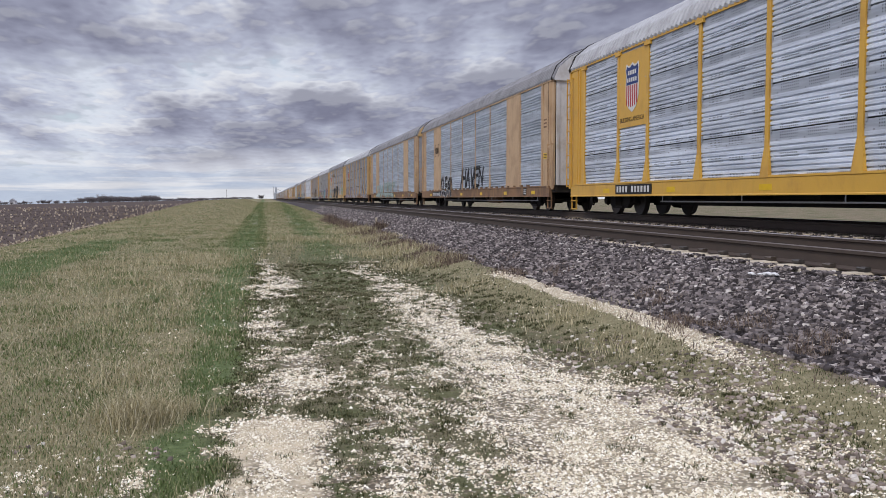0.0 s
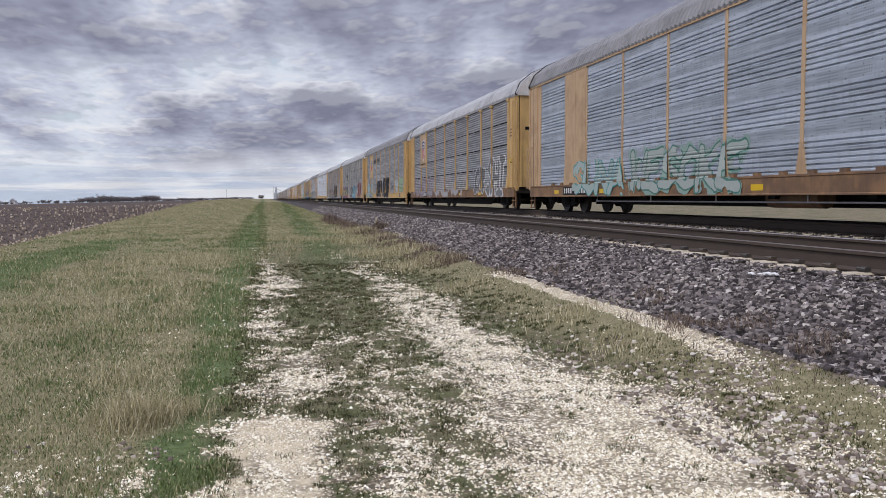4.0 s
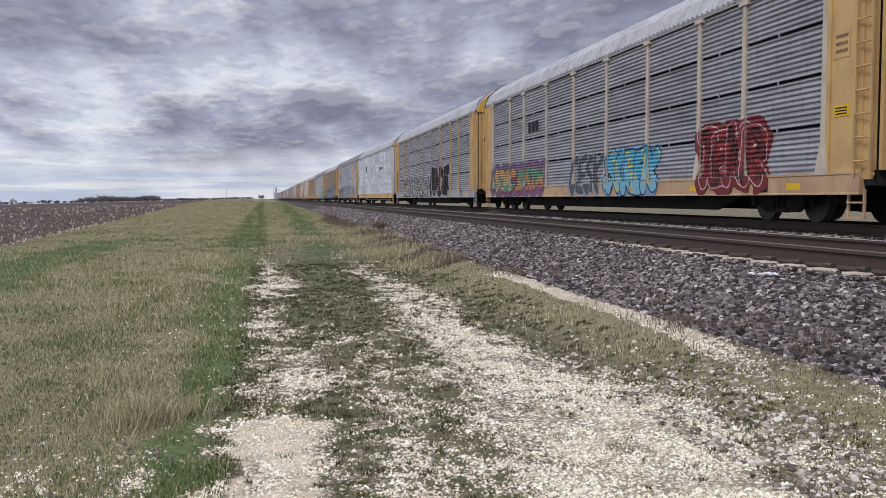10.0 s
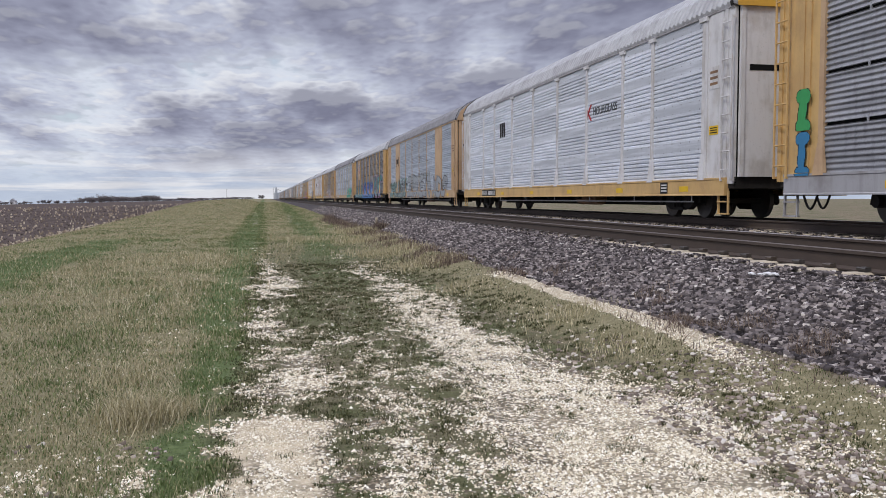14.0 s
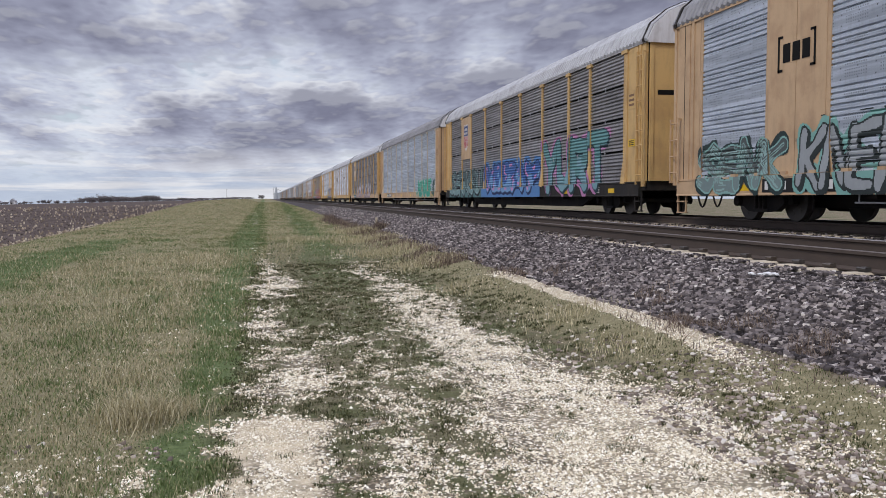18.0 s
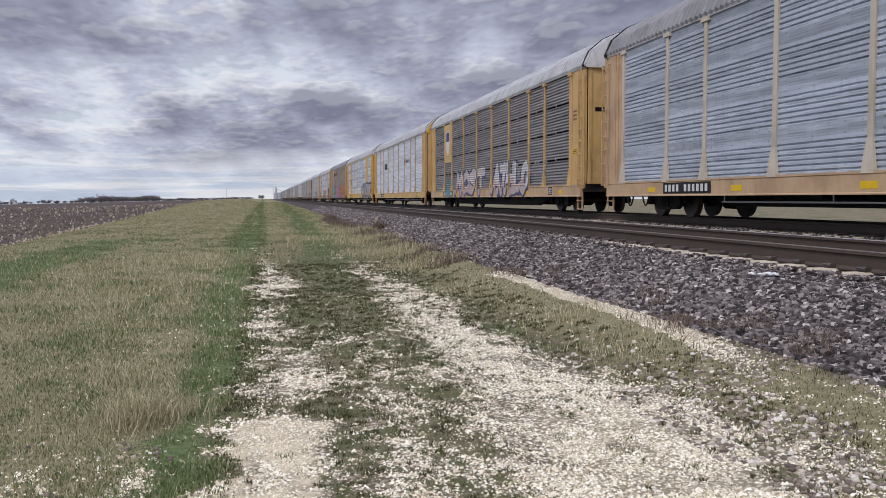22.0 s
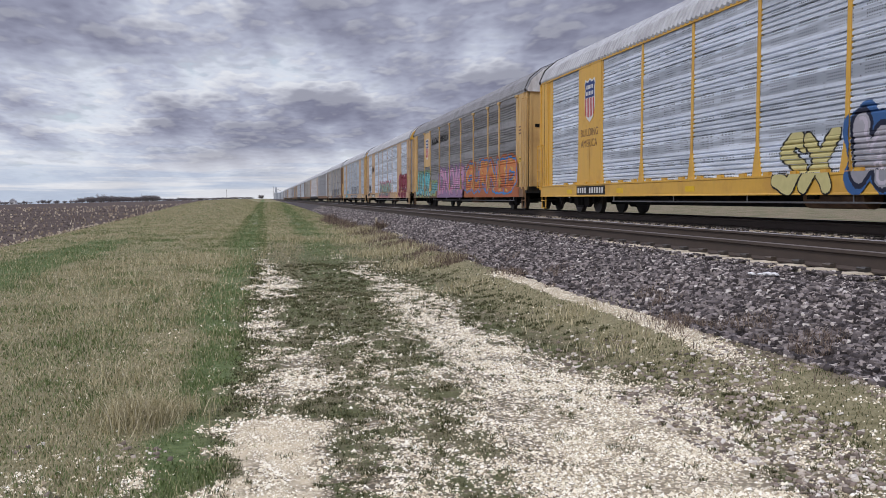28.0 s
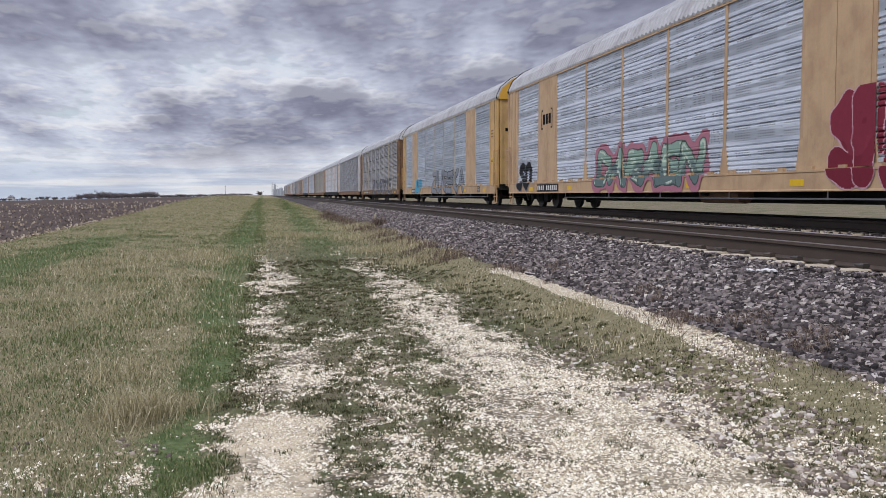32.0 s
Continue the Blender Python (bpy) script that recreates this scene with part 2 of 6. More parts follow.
def ground_z(x, y):
    u = smooth(-4.2, -1.0, x)
    lane = EYE_Z - below(BANK, y) * (1 - u) - below(LANE, y) * u
    far = max(0.0, y) + abs(x) * 0.4
    field = EYE_Z - 2.1 + 0.9 * smooth(10, 90, y) + 0.9 * smooth(60, 260, y) - 0.0235 * max(0.0, -x - 14)
    crest = -5.0 - 0.5 * math.sin(y * 0.05)
    bank = smooth(crest - 5.0, crest, x)
    z = field + (lane - field) * bank
    # the verge under the ballast
    toe = EYE_Z - 1.04
    if lane < toe:
        z += (toe - lane) * smooth(2.2, 3.4, x)
    z += (-0.66 - z) * smooth(3.35, 3.75, x)
    # beyond the tracks
    z += (-0.45 - z) * smooth(14, 16, x)
    bumps = 0.03 * noise.noise((x * 0.9, y * 0.5, 0.3)) + 0.012 * noise.noise((x * 3.1, y * 2.3, 1.7))
    if x < crest - 3:
        bumps *= 3.0
    return z + bumps


def axis(points):
    out = []
    for (a, b, n) in points:
        out += [a + (b - a) * i / n for i in range(n)]
    out.append(points[-1][1])
    return out


def grid_mesh(name, xs, ys, fn):
    verts = [(x, y, fn(x, y)) for y in ys for x in xs]
    w = len(xs)
    faces = [(j * w + i, j * w + i + 1, (j + 1) * w + i + 1, (j + 1) * w + i) for j in range(len(ys) - 1) for i in range(w - 1)]
    me = bpy.data.meshes.new(name)
    me.from_pydata(verts, [], faces)
    me.polygons.foreach_set("use_smooth", [True] * len(me.polygons))
    return me


def lerp_table(rows, y):
    """Values between the rows (y, a, b, ...) of a short table."""
    if y <= rows[0][0]:
        return rows[0][1:]
    for p, q in zip(rows, rows[1:]):
        if y <= q[0]:
            u = (y - p[0]) / (q[0] - p[0])
            return tuple(a + (b - a) * u for a, b in zip(p[1:], q[1:]))
    return rows[-1][1:]


RIGHT_RUT = ((2.0, 1.0, 2.2, 0.9), (4.0, 1.12, 2.35, 0.92), (5.2, 1.15, 2.55, 0.86), (6.4, 1.28, 2.25, 0.70), (7.7, 1.22, 2.05, 0.66), (10.5, 1.36, 2.25, 0.60), (13, 1.5, 2.15, 0.54), (15.5, 1.35, 1.95, 0.5), (18, 1.3, 1.85, 0.22), (22, 1.2, 1.8, 0.18), (30, 1.15, 1.6, 0.36), (45, 1.0, 1.5, 0.40), (60, 0.9, 1.5, 0.3))
LEFT_RUT = ((2.0, -0.3, 0.2, 1.0), (4.9, -0.20, 0.24, 1.0), (5.15, -0.15, 0.26, 0.35), (6.0, -0.15, 0.48, 0.52), (7.0, -0.18, 0.52, 0.55), (7.8, -0.2, 0.25, 0.34), (9.2, -0.24, 0.30, 0.54), (10.4, -0.22, 0.25, 0.30), (12.4, -0.20, 0.30, 0.50), (12.9, -0.25, 0.45, 0.95), (13.4, -0.1, 0.5, 0.5), (14.8, -0.05, 0.30, 0.5), (16.5, -0.1, 0.2, 0.25), (24, -0.4, 0.0, 0.25), (60, -1.0, -0.6, 0.36))
STRIP = ((5.0, 2.9, 3.1, 0.2), (5.8, 3.0, 3.3, 0.60), (6.8, 3.1, 3.42, 0.80), (8, 3.12, 3.38, 0.78), (9.4, 3.12, 3.48, 0.90), (10.6, 3.15, 3.55, 0.92), (11.8, 3.1, 3.5, 0.72), (12.6, 3.0, 3.3, 0.3), (13.5, 2.9, 3.1, 0.0))


def band(rows, x, y, soft):
    a, b, s = lerp_table(rows, y)
    return s * smooth(a - soft, a + soft, x) * smooth(b + soft, b - soft, x)


def grit_at(x, y):
    """How bare and stony the lane is, 0 to 1."""
    if x < -1.6 or x > 4.2 or y < -40 or y > 60:
        return 0.0
    v = max(band(RIGHT_RUT, x, y, 0.36), band(LEFT_RUT, x + 0.14 * noise.noise((x * 3.0, y * 2.4, 9.4)), y, 0.17), band(STRIP, x, y, 0.07))
    mid = 0.34 * smooth(-0.3, 0.3, x) * smooth(1.6, 1.1, x) * smooth(13, 4, y)
    side = 0.30 * smooth(2.0, 2.4, x) * smooth(3.5, 3.0, x) * smooth(6.5, 4.0, y)
    corner = 0.22 * smooth(-0.25, -0.6, x) * smooth(4.9, 4.2, y) * smooth(-1.6, -1.1, x)
    g = max(v, mid, side, corner)
    if g < 0.03:
        return 0.0
    lump = noise.noise((x * 2.6, y * 1.7, 3.3)) * 0.55 + noise.noise((x * 6.5, y * 4.6, 8.1)) * 0.45 + noise.noise((x * 15.0, y * 12.0, 1.2)) * 0.55
    solid = sand_at(x, y)
    return min(1.0, max(0.0, 0.5 + (g - 0.46 + lump * (0.60 - 0.45 * solid)) * 1.6))


def sand_at(x, y):
    """Fine packed limestone dust rather than chips."""
    w = 0.16 * noise.noise((x * 5.0, y * 3.0, 6.6)) + 0.09 * noise.noise((x * 14.0, y * 9.0, 2.6))
    a = smooth(-0.30, -0.12, x + w) * smooth(0.32, 0.14, x + w) * smooth(5.25, 4.75, y + 2 * w) * (0.8 + 1.2 * noise.noise((x * 9.0, y * 7.0, 4.4)))
    b = 0.75 * band(STRIP, x, y, 0.06)
    c = 0.3 * smooth(1.2, 1.6, x) * smooth(2.5, 2.0, x) * smooth(5.6, 4.6, y)
    return min(1.0, max(a, b, c, 0.0))


def green_at(x, y):
    """Lush green, against dry straw-coloured, turf."""
    edge = 0.6 * math.exp(-((x + 0.42 + 0.006 * y) / 0.24) ** 2)
    tongue = math.exp(-((x - 1.0 - 0.012 * y) / 0.45) ** 2) * smooth(12, 20, y)
    core = math.exp(-((x + 0.45 + 0.002 * y) / 0.5) ** 2) * smooth(14, 24, y)
    low = math.exp(-((x + 4.2) / 0.6) ** 2) * smooth(12, 16, y) * smooth(30, 22, y)
    patch = 0.5 + 0.9 * noise.noise((x * 0.55 + 4.0, y * 0.26, 2.2))
    n2 = 0.35 * noise.noise((x * 1.7, y * 0.8, 5.2))
    base = 0.35 * patch + n2 + (0.25 * smooth(18, 13, y) if -0.3 < x < 2.4 else 0.0)
    if x > 2.4:
        base -= 0.5 * smooth(2.4, 3.0, x)
    if x < -1:
        base -= 0.38 * smooth(20, 45, y)
    base -= 1.0 * math.exp(-((x - 0.32 - 0.002 * y) / 0.30) ** 2) * smooth(15, 24, y)
    return min(1.0, max(0.0, base + 0.85 * max(edge, tongue, core, low)))


def ground_build(n, co, rnd):
    sep = n.tree.nodes.new("ShaderNodeSeparateXYZ")
    link(n.tree, co, sep.inputs[0])
    x, y = sep.outputs[0], sep.outputs[1]
    at = n.tree.nodes.new("ShaderNodeAttribute")
    at.attribute_name = "cover"
    cov = n.tree.nodes.new("ShaderNodeSeparateColor")
    link(n.tree, at.outputs["Color"], cov.inputs[0])
    grit_m, sand_m, green_m = cov.outputs[0], cov.outputs[1], cov.outputs[2]
    wob = n.math("MULTIPLY", n.math("SUBTRACT", n.noise(co, 0.7, 4.0), 0.5), 1.1)
    xw = n.math("ADD", x, wob)
    # plough land
    soil_n = n.noise(n.scaled(co, (1, 0.45, 1)), 1.9, 8.0, 0.70)
    soil = n.ramp(soil_n, (0.3, (0.035, 0.025, 0.021)), (0.52, (0.085, 0.064, 0.055)), (0.75, (0.145, 0.115, 0.098)))
    straw = n.step(n.noise(n.scaled(co, (1, 2.2, 1)), 6.0, 4.0, 0.7), 0.60, 0.68)
    edge = n.step(x, -24.0, -9.0)
    soil = n.mix(n.math("MULTIPLY", straw, n.math("ADD", 0.12, n.math("MULTIPLY", edge, 0.4))), soil, (0.36, 0.28, 0.19))
    # turf
    g2 = n.noise(co, 18.0, 6.0, 0.72)
    g3 = n.noise(n.scaled(co, (1, 0.6, 1)), 3.5, 5.0, 0.65)
    green = n.ramp(g2, (0.3, (0.052, 0.080, 0.027)), (0.7, (0.15, 0.19, 0.076)))
    dry = n.ramp(g2, (0.3, (0.13, 0.118, 0.058)), (0.7, (0.30, 0.268, 0.16)))
    gm = n.step(n.math("ADD", green_m, n.math("MULTIPLY", n.math("SUBTRACT", g3, 0.5), 0.9)), 0.30, 0.62)
    turf = n.mix(gm, dry, green)
    # thin dark turf of the lane between the ruts
    thin = n.mix(n.step(g3, 0.40, 0.60), n.ramp(g2, (0.3, (0.045, 0.052, 0.020)), (0.7, (0.125, 0.135, 0.06))), n.ramp(g2, (0.3, (0.075, 0.063, 0.036)), (0.7, (0.22, 0.19, 0.12))))
    in_lane = n.math("MULTIPLY", n.math("MULTIPLY", n.step(xw, -0.45, -0.15), n.step(xw, 2.9, 2.3)), n.step(y, 30.0, 12.0))
    turf = n.mix(n.math("MULTIPLY", in_lane, 0.85), turf, thin)
    # pale limestone chips and dust
    vor = n.tree.nodes.new("ShaderNodeTexVoronoi")
    vor.inputs["Scale"].default_value = 38.0
    link(n.tree, co, vor.inputs["Vector"])
    chipc = n.tree.nodes.new("ShaderNodeSeparateColor")
    link(n.tree, vor.outputs["Color"], chipc.inputs[0])
    chips = n.ramp(chipc.outputs[0], (0.0, (0.15, 0.12, 0.08)), (0.35, (0.36, 0.30, 0.21)), (0.65, (0.60, 0.54, 0.42)), (1.0, (0.78, 0.73, 0.62)))
    chips = n.mix(n.step(vor.outputs["Distance"], 0.35, 0.65), chips, (0.12, 0.10, 0.07))
    fine = n.noise(co, 55.0, 5.0, 0.7)
    dust = n.ramp(fine, (0.25, (0.46, 0.38, 0.25)), (0.6, (0.66, 0.57, 0.41)), (0.85, (0.80, 0.74, 0.60)))
    stony = n.mix(sand_m, chips, dust)
    damp = n.noise(co, 2.4, 4.0, 0.6)
    stony = n.mix(n.math("MULTIPLY", n.step(damp, 0.52, 0.70), 0.35), stony, (0.27, 0.22, 0.16))
    brk = n.noise(co, 11.0, 8.0, 0.78)
    soilmix = n.math("MULTIPLY", n.step(n.noise(co, 26.0, 5.0, 0.7), 0.42, 0.56), n.step(n.math("ADD", grit_m, n.math("MULTIPLY", sand_m, 0.6)), 1.05, 0.55))
    stony = n.mix(n.math("MULTIPLY", soilmix, 0.8), stony, (0.13, 0.105, 0.07))
    fleck = n.math("MULTIPLY", n.math("SUBTRACT", n.noise(co, 34.0, 4.0, 0.7), 0.5), n.math("SUBTRACT", 1.3, n.math("MULTIPLY", sand_m, 0.7)))
    bare = n.step(n.math("ADD", n.math("ADD", grit_m, n.math("MULTIPLY", n.math("SUBTRACT", brk, 0.5), 1.4)), fleck), 0.38, 0.56)
    bare = n.math("MULTIPLY", bare, n.step(grit_m, 0.04, 0.12))
    col = n.mix(bare, turf, stony)
    # brown dead stems where the verge meets the ballast
    verge = n.math("MULTIPLY", n.step(x, 3.12, 3.48), n.step(y, 40.0, 20.0))
    col = n.mix(n.math("MULTIPLY", verge, n.step(g3, 0.35, 0.55)), col, n.mix(g2, (0.07, 0.052, 0.045), (0.20, 0.15, 0.125)))
    col = n.mix(n.step(xw, -7.6, -8.1), col, soil)
    col = n.mix(n.step(x, 14.0, 15.0), col, n.mix(n.step(n.noise(co, 0.9, 6.0, 0.7), 0.46, 0.58), n.ramp(g2, (0.3, (0.12, 0.095, 0.06)), (0.7, (0.29, 0.235, 0.16))), n.ramp(g2, (0.3, (0.06, 0.068, 0.03)), (0.7, (0.16, 0.165, 0.08)))))
    return {"color": col, "bump": n.math("ADD", n.math("MULTIPLY", g2, 0.7), n.math("MULTIPLY", vor.outputs["Distance"], -0.5)), "depth": 0.03, "strength": 0.8, "rough": 0.95}


M["ground"] = surface("soil_grass_and_grit", ground_build, spec=0.2)
xs = axis([(-3000, -400, 8), (-400, -60, 10), (-60, -12, 24), (-12, -6, 24), (-6, -1.6, 44), (-1.6, 3.6, 130), (3.6, 4.4, 8), (4.4, 20, 10), (20, 120, 8), (120, 3000, 8)])
ys = axis([(-400, -12, 8), (-12, 2, 14), (2, 9, 175), (9, 16, 88), (16, 40, 96), (40, 120, 90), (120, 600, 48), (600, 4800, 20)])
ground = new("ground", grid_mesh("ground", xs, ys, ground_z))
cover = ground.data.color_attributes.new("cover", "FLOAT_COLOR", "POINT")
cover.data.foreach_set("color", [v for y in ys for x in xs for v in (grit_at(x, y), sand_at(x, y), green_at(x, y), 1.0)])
ground.data.materials.append(M["ground"])
tagged(ground, "grassy farm lane with pale limestone ruts beside ploughed soil", "ground", kind="structure")


# ---- mesh helpers ----
def mesh_of(name, bm):
    me = bpy.data.meshes.new(name)
    bm.to_mesh(me)
    bm.free()
    return me


def quick_mesh(name, verts, faces):
    """A mesh from arrays of corners and of equal-sided faces."""
    me = bpy.data.meshes.new(name)
    k, c = faces.shape
    me.vertices.add(len(verts))
    me.vertices.foreach_set("co", np.asarray(verts, np.float32).ravel())
    me.loops.add(k * c)
    me.loops.foreach_set("vertex_index", np.asarray(faces, np.int32).ravel())
    me.polygons.add(k)
    me.polygons.foreach_set("loop_start", np.arange(0, k * c, c, dtype=np.int32))
    me.polygons.foreach_set("loop_total", np.full(k, c, np.int32))
    me.update(calc_edges=True)
    return me


def box(bm, x0, x1, y0, y1, z0, z1):
    v = [bm.verts.new((x, y, z)) for z in (z0, z1) for y in (y0, y1) for x in (x0, x1)]
    for f in ((0, 2, 3, 1), (4, 5, 7, 6), (0, 1, 5, 4), (2, 6, 7, 3), (0, 4, 6, 2), (1, 3, 7, 5)):
        bm.faces.new([v[i] for i in f])
    return v


def prism(bm, profile, axis_id, a, b):
    """A closed profile of (u, v) pulled from a to b along axis 0, 1 or 2."""
    def at(u, v, w):
        return {0: (w, u, v), 1: (u, w, v), 2: (u, v, w)}[axis_id]
    lo = [bm.verts.new(at(u, v, a)) for u, v in profile]
    hi = [bm.verts.new(at(u, v, b)) for u, v in profile]
    k = len(profile)
    for i in range(k):
        bm.faces.new((lo[i], lo[(i + 1) % k], hi[(i + 1) % k], hi[i]))
    bm.faces.new(lo[::-1]), bm.faces.new(hi)


def tube(bm, p, q, r, seg=8, r2=None):
    """A round bar from p to q."""
    p, q = Vector(p), Vector(q)
    d = (q - p).normalized()
    a = d.orthogonal().normalized()
    b = d.cross(a)
    r2 = r if r2 is None else r2
    lo, hi = [], []
    for i in range(seg):
        t = 2 * math.pi * i / seg
        o = a * math.cos(t) + b * math.sin(t)
        lo.append(bm.verts.new(p + o * r)), hi.append(bm.verts.new(q + o * r2))
    for i in range(seg):
        bm.faces.new((lo[i], lo[(i + 1) % seg], hi[(i + 1) % seg], hi[i]))
    bm.faces.new(lo[::-1]), bm.faces.new(hi)


def fixed(bm):
    bmesh.ops.recalc_face_normals(bm, faces=bm.faces[:])
    return bm


def put(name, me, material, parent=None, loc=(0, 0, 0), rz=0.0, label=""):
    """Link a mesh, shared or not, as one object with its own material."""
    ob = new(name, me)
    ob.parent = parent
    ob.location = loc
    ob.rotation_euler = (0, 0, radians(rz))
    if not me.materials:
        me.materials.append(None)
    if len(me.materials) == 1:
        ob.material_slots[0].link = "OBJECT"
        ob.material_slots[0].material = material
    if label:
        ob["label"] = label
    return ob


def part(name, bm, material, parent, label="", loc=(0, 0, 0), rz=0.0):
    return put(name, mesh_of(name, fixed(bm)), material, parent, loc, rz, label)


# ---- tracks ----
def rail_profile(x):
    return [(x - 0.075, -0.185), (x + 0.075, -0.185), (x + 0.075, -0.172), (x + 0.012, -0.150), (x + 0.010, -0.045), (x + 0.036, -0.035),
            (x + 0.036, -0.006), (x + 0.026, 0), (x - 0.026, 0), (x - 0.036, -0.006), (x - 0.036, -0.035), (x - 0.010, -0.045), (x - 0.012, -0.150), (x - 0.075, -0.172)]


def rail_build(n, co, rnd, shine=1.0):
    geo = n.tree.nodes.new("ShaderNodeNewGeometry")
    sep = n.tree.nodes.new("ShaderNodeSeparateXYZ")
    link(n.tree, geo.outputs["Normal"], sep.inputs[0])
    z = n.tree.nodes.new("ShaderNodeSeparateXYZ")
    link(n.tree, co, z.inputs[0])
    top = n.math("MULTIPLY", n.step(sep.outputs[2], 0.6, 0.9), n.math("MULTIPLY", n.step(z.outputs[2], -0.02, -0.01), shine))
    rust = n.mix(n.noise(n.scaled(co, (1, 0.3, 1)), 9.0, 5.0, 0.65), (0.040, 0.029, 0.024), (0.085, 0.062, 0.048))
    return {"color": n.mix(top, rust, (0.42, 0.39, 0.37)), "rough": n.math("SUBTRACT", 0.75, n.math("MULTIPLY", top, 0.38)), "metal": top}


M["rail"] = surface("rusted_rail_steel", rail_build)
M["rail_dull"] = surface("brown_rail_steel", lambda n, co, r: rail_build(n, co, r, 0.12))
M["tie"] = painted("weathered_concrete_tie", (0.52, 0.45, 0.34), (0.40, 0.34, 0.25), 0.5, 0.9, grime_amount=0.2)
# bed colour kept dark as painted shade in the gaps between loose stones
M["ballast"] = surface("ballast_bed", lambda n, co, r: {
    "color": n.ramp(n.noise(co, 13.0, 5.0, 0.7), (0.3, (0.022, 0.019, 0.019)), (0.55, (0.075, 0.066, 0.065)), (0.8, (0.18, 0.16, 0.155))),
    "bump": n.noise(co, 16.0, 4.0, 0.7), "depth": 0.05, "strength": 1.0, "rough": 0.95}, spec=0.2)
Y0, Y1 = -60.0, 2600.0
BALLAST_TOP = -0.215


def ballast_z(x):
    """Cross-section of the two-track bed."""
    if x < 4.35:
        return BALLAST_TOP - 0.045 - (4.35 - x) * 0.40
    if x < 5.22:
        return BALLAST_TOP + 0.010 * smooth(4.45, 4.75, x) * smooth(5.22, 5.12, x) - 0.045 * smooth(4.75, 4.35, x)
    if x > 13.6:
        return BALLAST_TOP - (x - 13.6) * 0.5
    return BALLAST_TOP - 0.10 * smooth(7.3, 8.2, x) * smooth(10.3, 9.4, x)


bed_x = [2.9, 3.2, 3.5, 3.8, 4.1, 4.35, 4.5, 4.7, 4.85, 4.95, 5.02, 5.09, 5.3, 6.05, 6.8, 7.4, 7.8, 8.2, 8.75, 9.3, 9.8, 10.5, 11.4, 12.4, 13.2, 13.6, 14.3, 15.0]
bed = new("ballast_bed", grid_mesh("ballast_bed", bed_x, axis([(Y0, 60, 60), (60, 400, 40), (400, Y1, 20)]), lambda x, y: ballast_z(x)))
bed.data.materials.append(M["ballast"])
tagged(bed, "raised bed of purple-grey crushed ballast under two tracks", "ballast", kind="structure")

bm = bmesh.new()
box(bm, -1.25, 1.25, -0.10, 0.10, -0.42, -0.180)
bmesh.ops.bevel(bm, geom=bm.edges[:], offset=0.02, segments=1, affect="EDGES")
tie_mesh = mesh_of("tie", fixed(bm))
bm = bmesh.new()
for s in (-1, 1):
    box(bm, s * 0.06 - 0.03 + s * 0.03, s * 0.06 + 0.03 + s * 0.03, -0.05, 0.05, -0.20, -0.135)
    tube(bm, (s * 0.12, -0.06, -0.15), (s * 0.12, 0.06, -0.15), 0.016, 6)
clip_mesh = mesh_of("rail_clip", fixed(bm))
TIE_STEP = 0.495
for label, cx in (("nearer main track with rusty rails on pale ties", NEAR_TRACK), ("second main track carrying the moving train", FAR_TRACK)):
    track = tagged(new("railway_track"), label, "track", kind="structure")
    for s in (-1, 1):
        bm = bmesh.new()
        prism(bm, rail_profile(cx + s * GAUGE / 2), 1, Y0, Y1)
        part("rail", bm, M["rail" if s > 0 else "rail_dull"], track)
    first = 6.0
    count = 150 if cx == NEAR_TRACK else 60
    for i in range(count):
        y = first + i * TIE_STEP if cx == NEAR_TRACK else 14 + i * TIE_STEP
        tie = put("tie", tie_mesh, M["tie"], track, (cx, y, 0 if cx == NEAR_TRACK else -0.028))
        if cx == NEAR_TRACK:
            for s in (-1, 1):
                put("rail_clip", clip_mesh, M["wheel"], track, (cx + s * GAUGE / 2, y, 0))

# ---- loose cover of the ground ----
GX, GY = np.array(xs), np.array(ys)
co = np.empty(len(ground.data.vertices) * 3, np.float32)
ground.data.vertices.foreach_get("co", co)
GZ = co.reshape(len(ys), len(xs), 3)[:, :, 2]
col = np.empty(len(ground.data.vertices) * 4, np.float32)
cover.data.foreach_get("color", col)
GC = col.reshape(len(ys), len(xs), 4)


def sample(grid, x, y):
    """Bilinear values of a grid over the ground."""
    i = np.clip(np.searchsorted(GX, x) - 1, 0, len(GX) - 2)
    j = np.clip(np.searchsorted(GY, y) - 1, 0, len(GY) - 2)
    u, v = (x - GX[i]) / (GX[i + 1] - GX[i]), (y - GY[j]) / (GY[j + 1] - GY[j])
    return grid[j, i] * (1 - u) * (1 - v) + grid[j, i + 1] * u * (1 - v) + grid[j + 1, i] * (1 - u) * v + grid[j + 1, i + 1] * u * v


def clumps(rng, x, y, size):
    """A patchy 0 to 1 field: three octaves of smoothed random lattice values."""
    tab = rng.random((97, 97))
    v, total = np.zeros(x.shape), 0.0
    for o, amp in enumerate((1.0, 0.6, 0.4)):
        u, w = x / size * 2 ** o + 31.7 * o, y / size * 2 ** o * 0.8 + 11.3 * o
        i, j = np.floor(u).astype(int), np.floor(w).astype(int)
        a, b = u - i, w - j
        a, b = a * a * (3 - 2 * a), b * b * (3 - 2 * b)
        v += amp * ((tab[i % 97, j % 97] * (1 - a) + tab[(i + 1) % 97, j % 97] * a) * (1 - b) + (tab[i % 97, (j + 1) % 97] * (1 - a) + tab[(i + 1) % 97, (j + 1) % 97] * a) * b)
        total += amp
    return np.clip(0.5 + (v / total - 0.5) * 2.1, 0, 1)


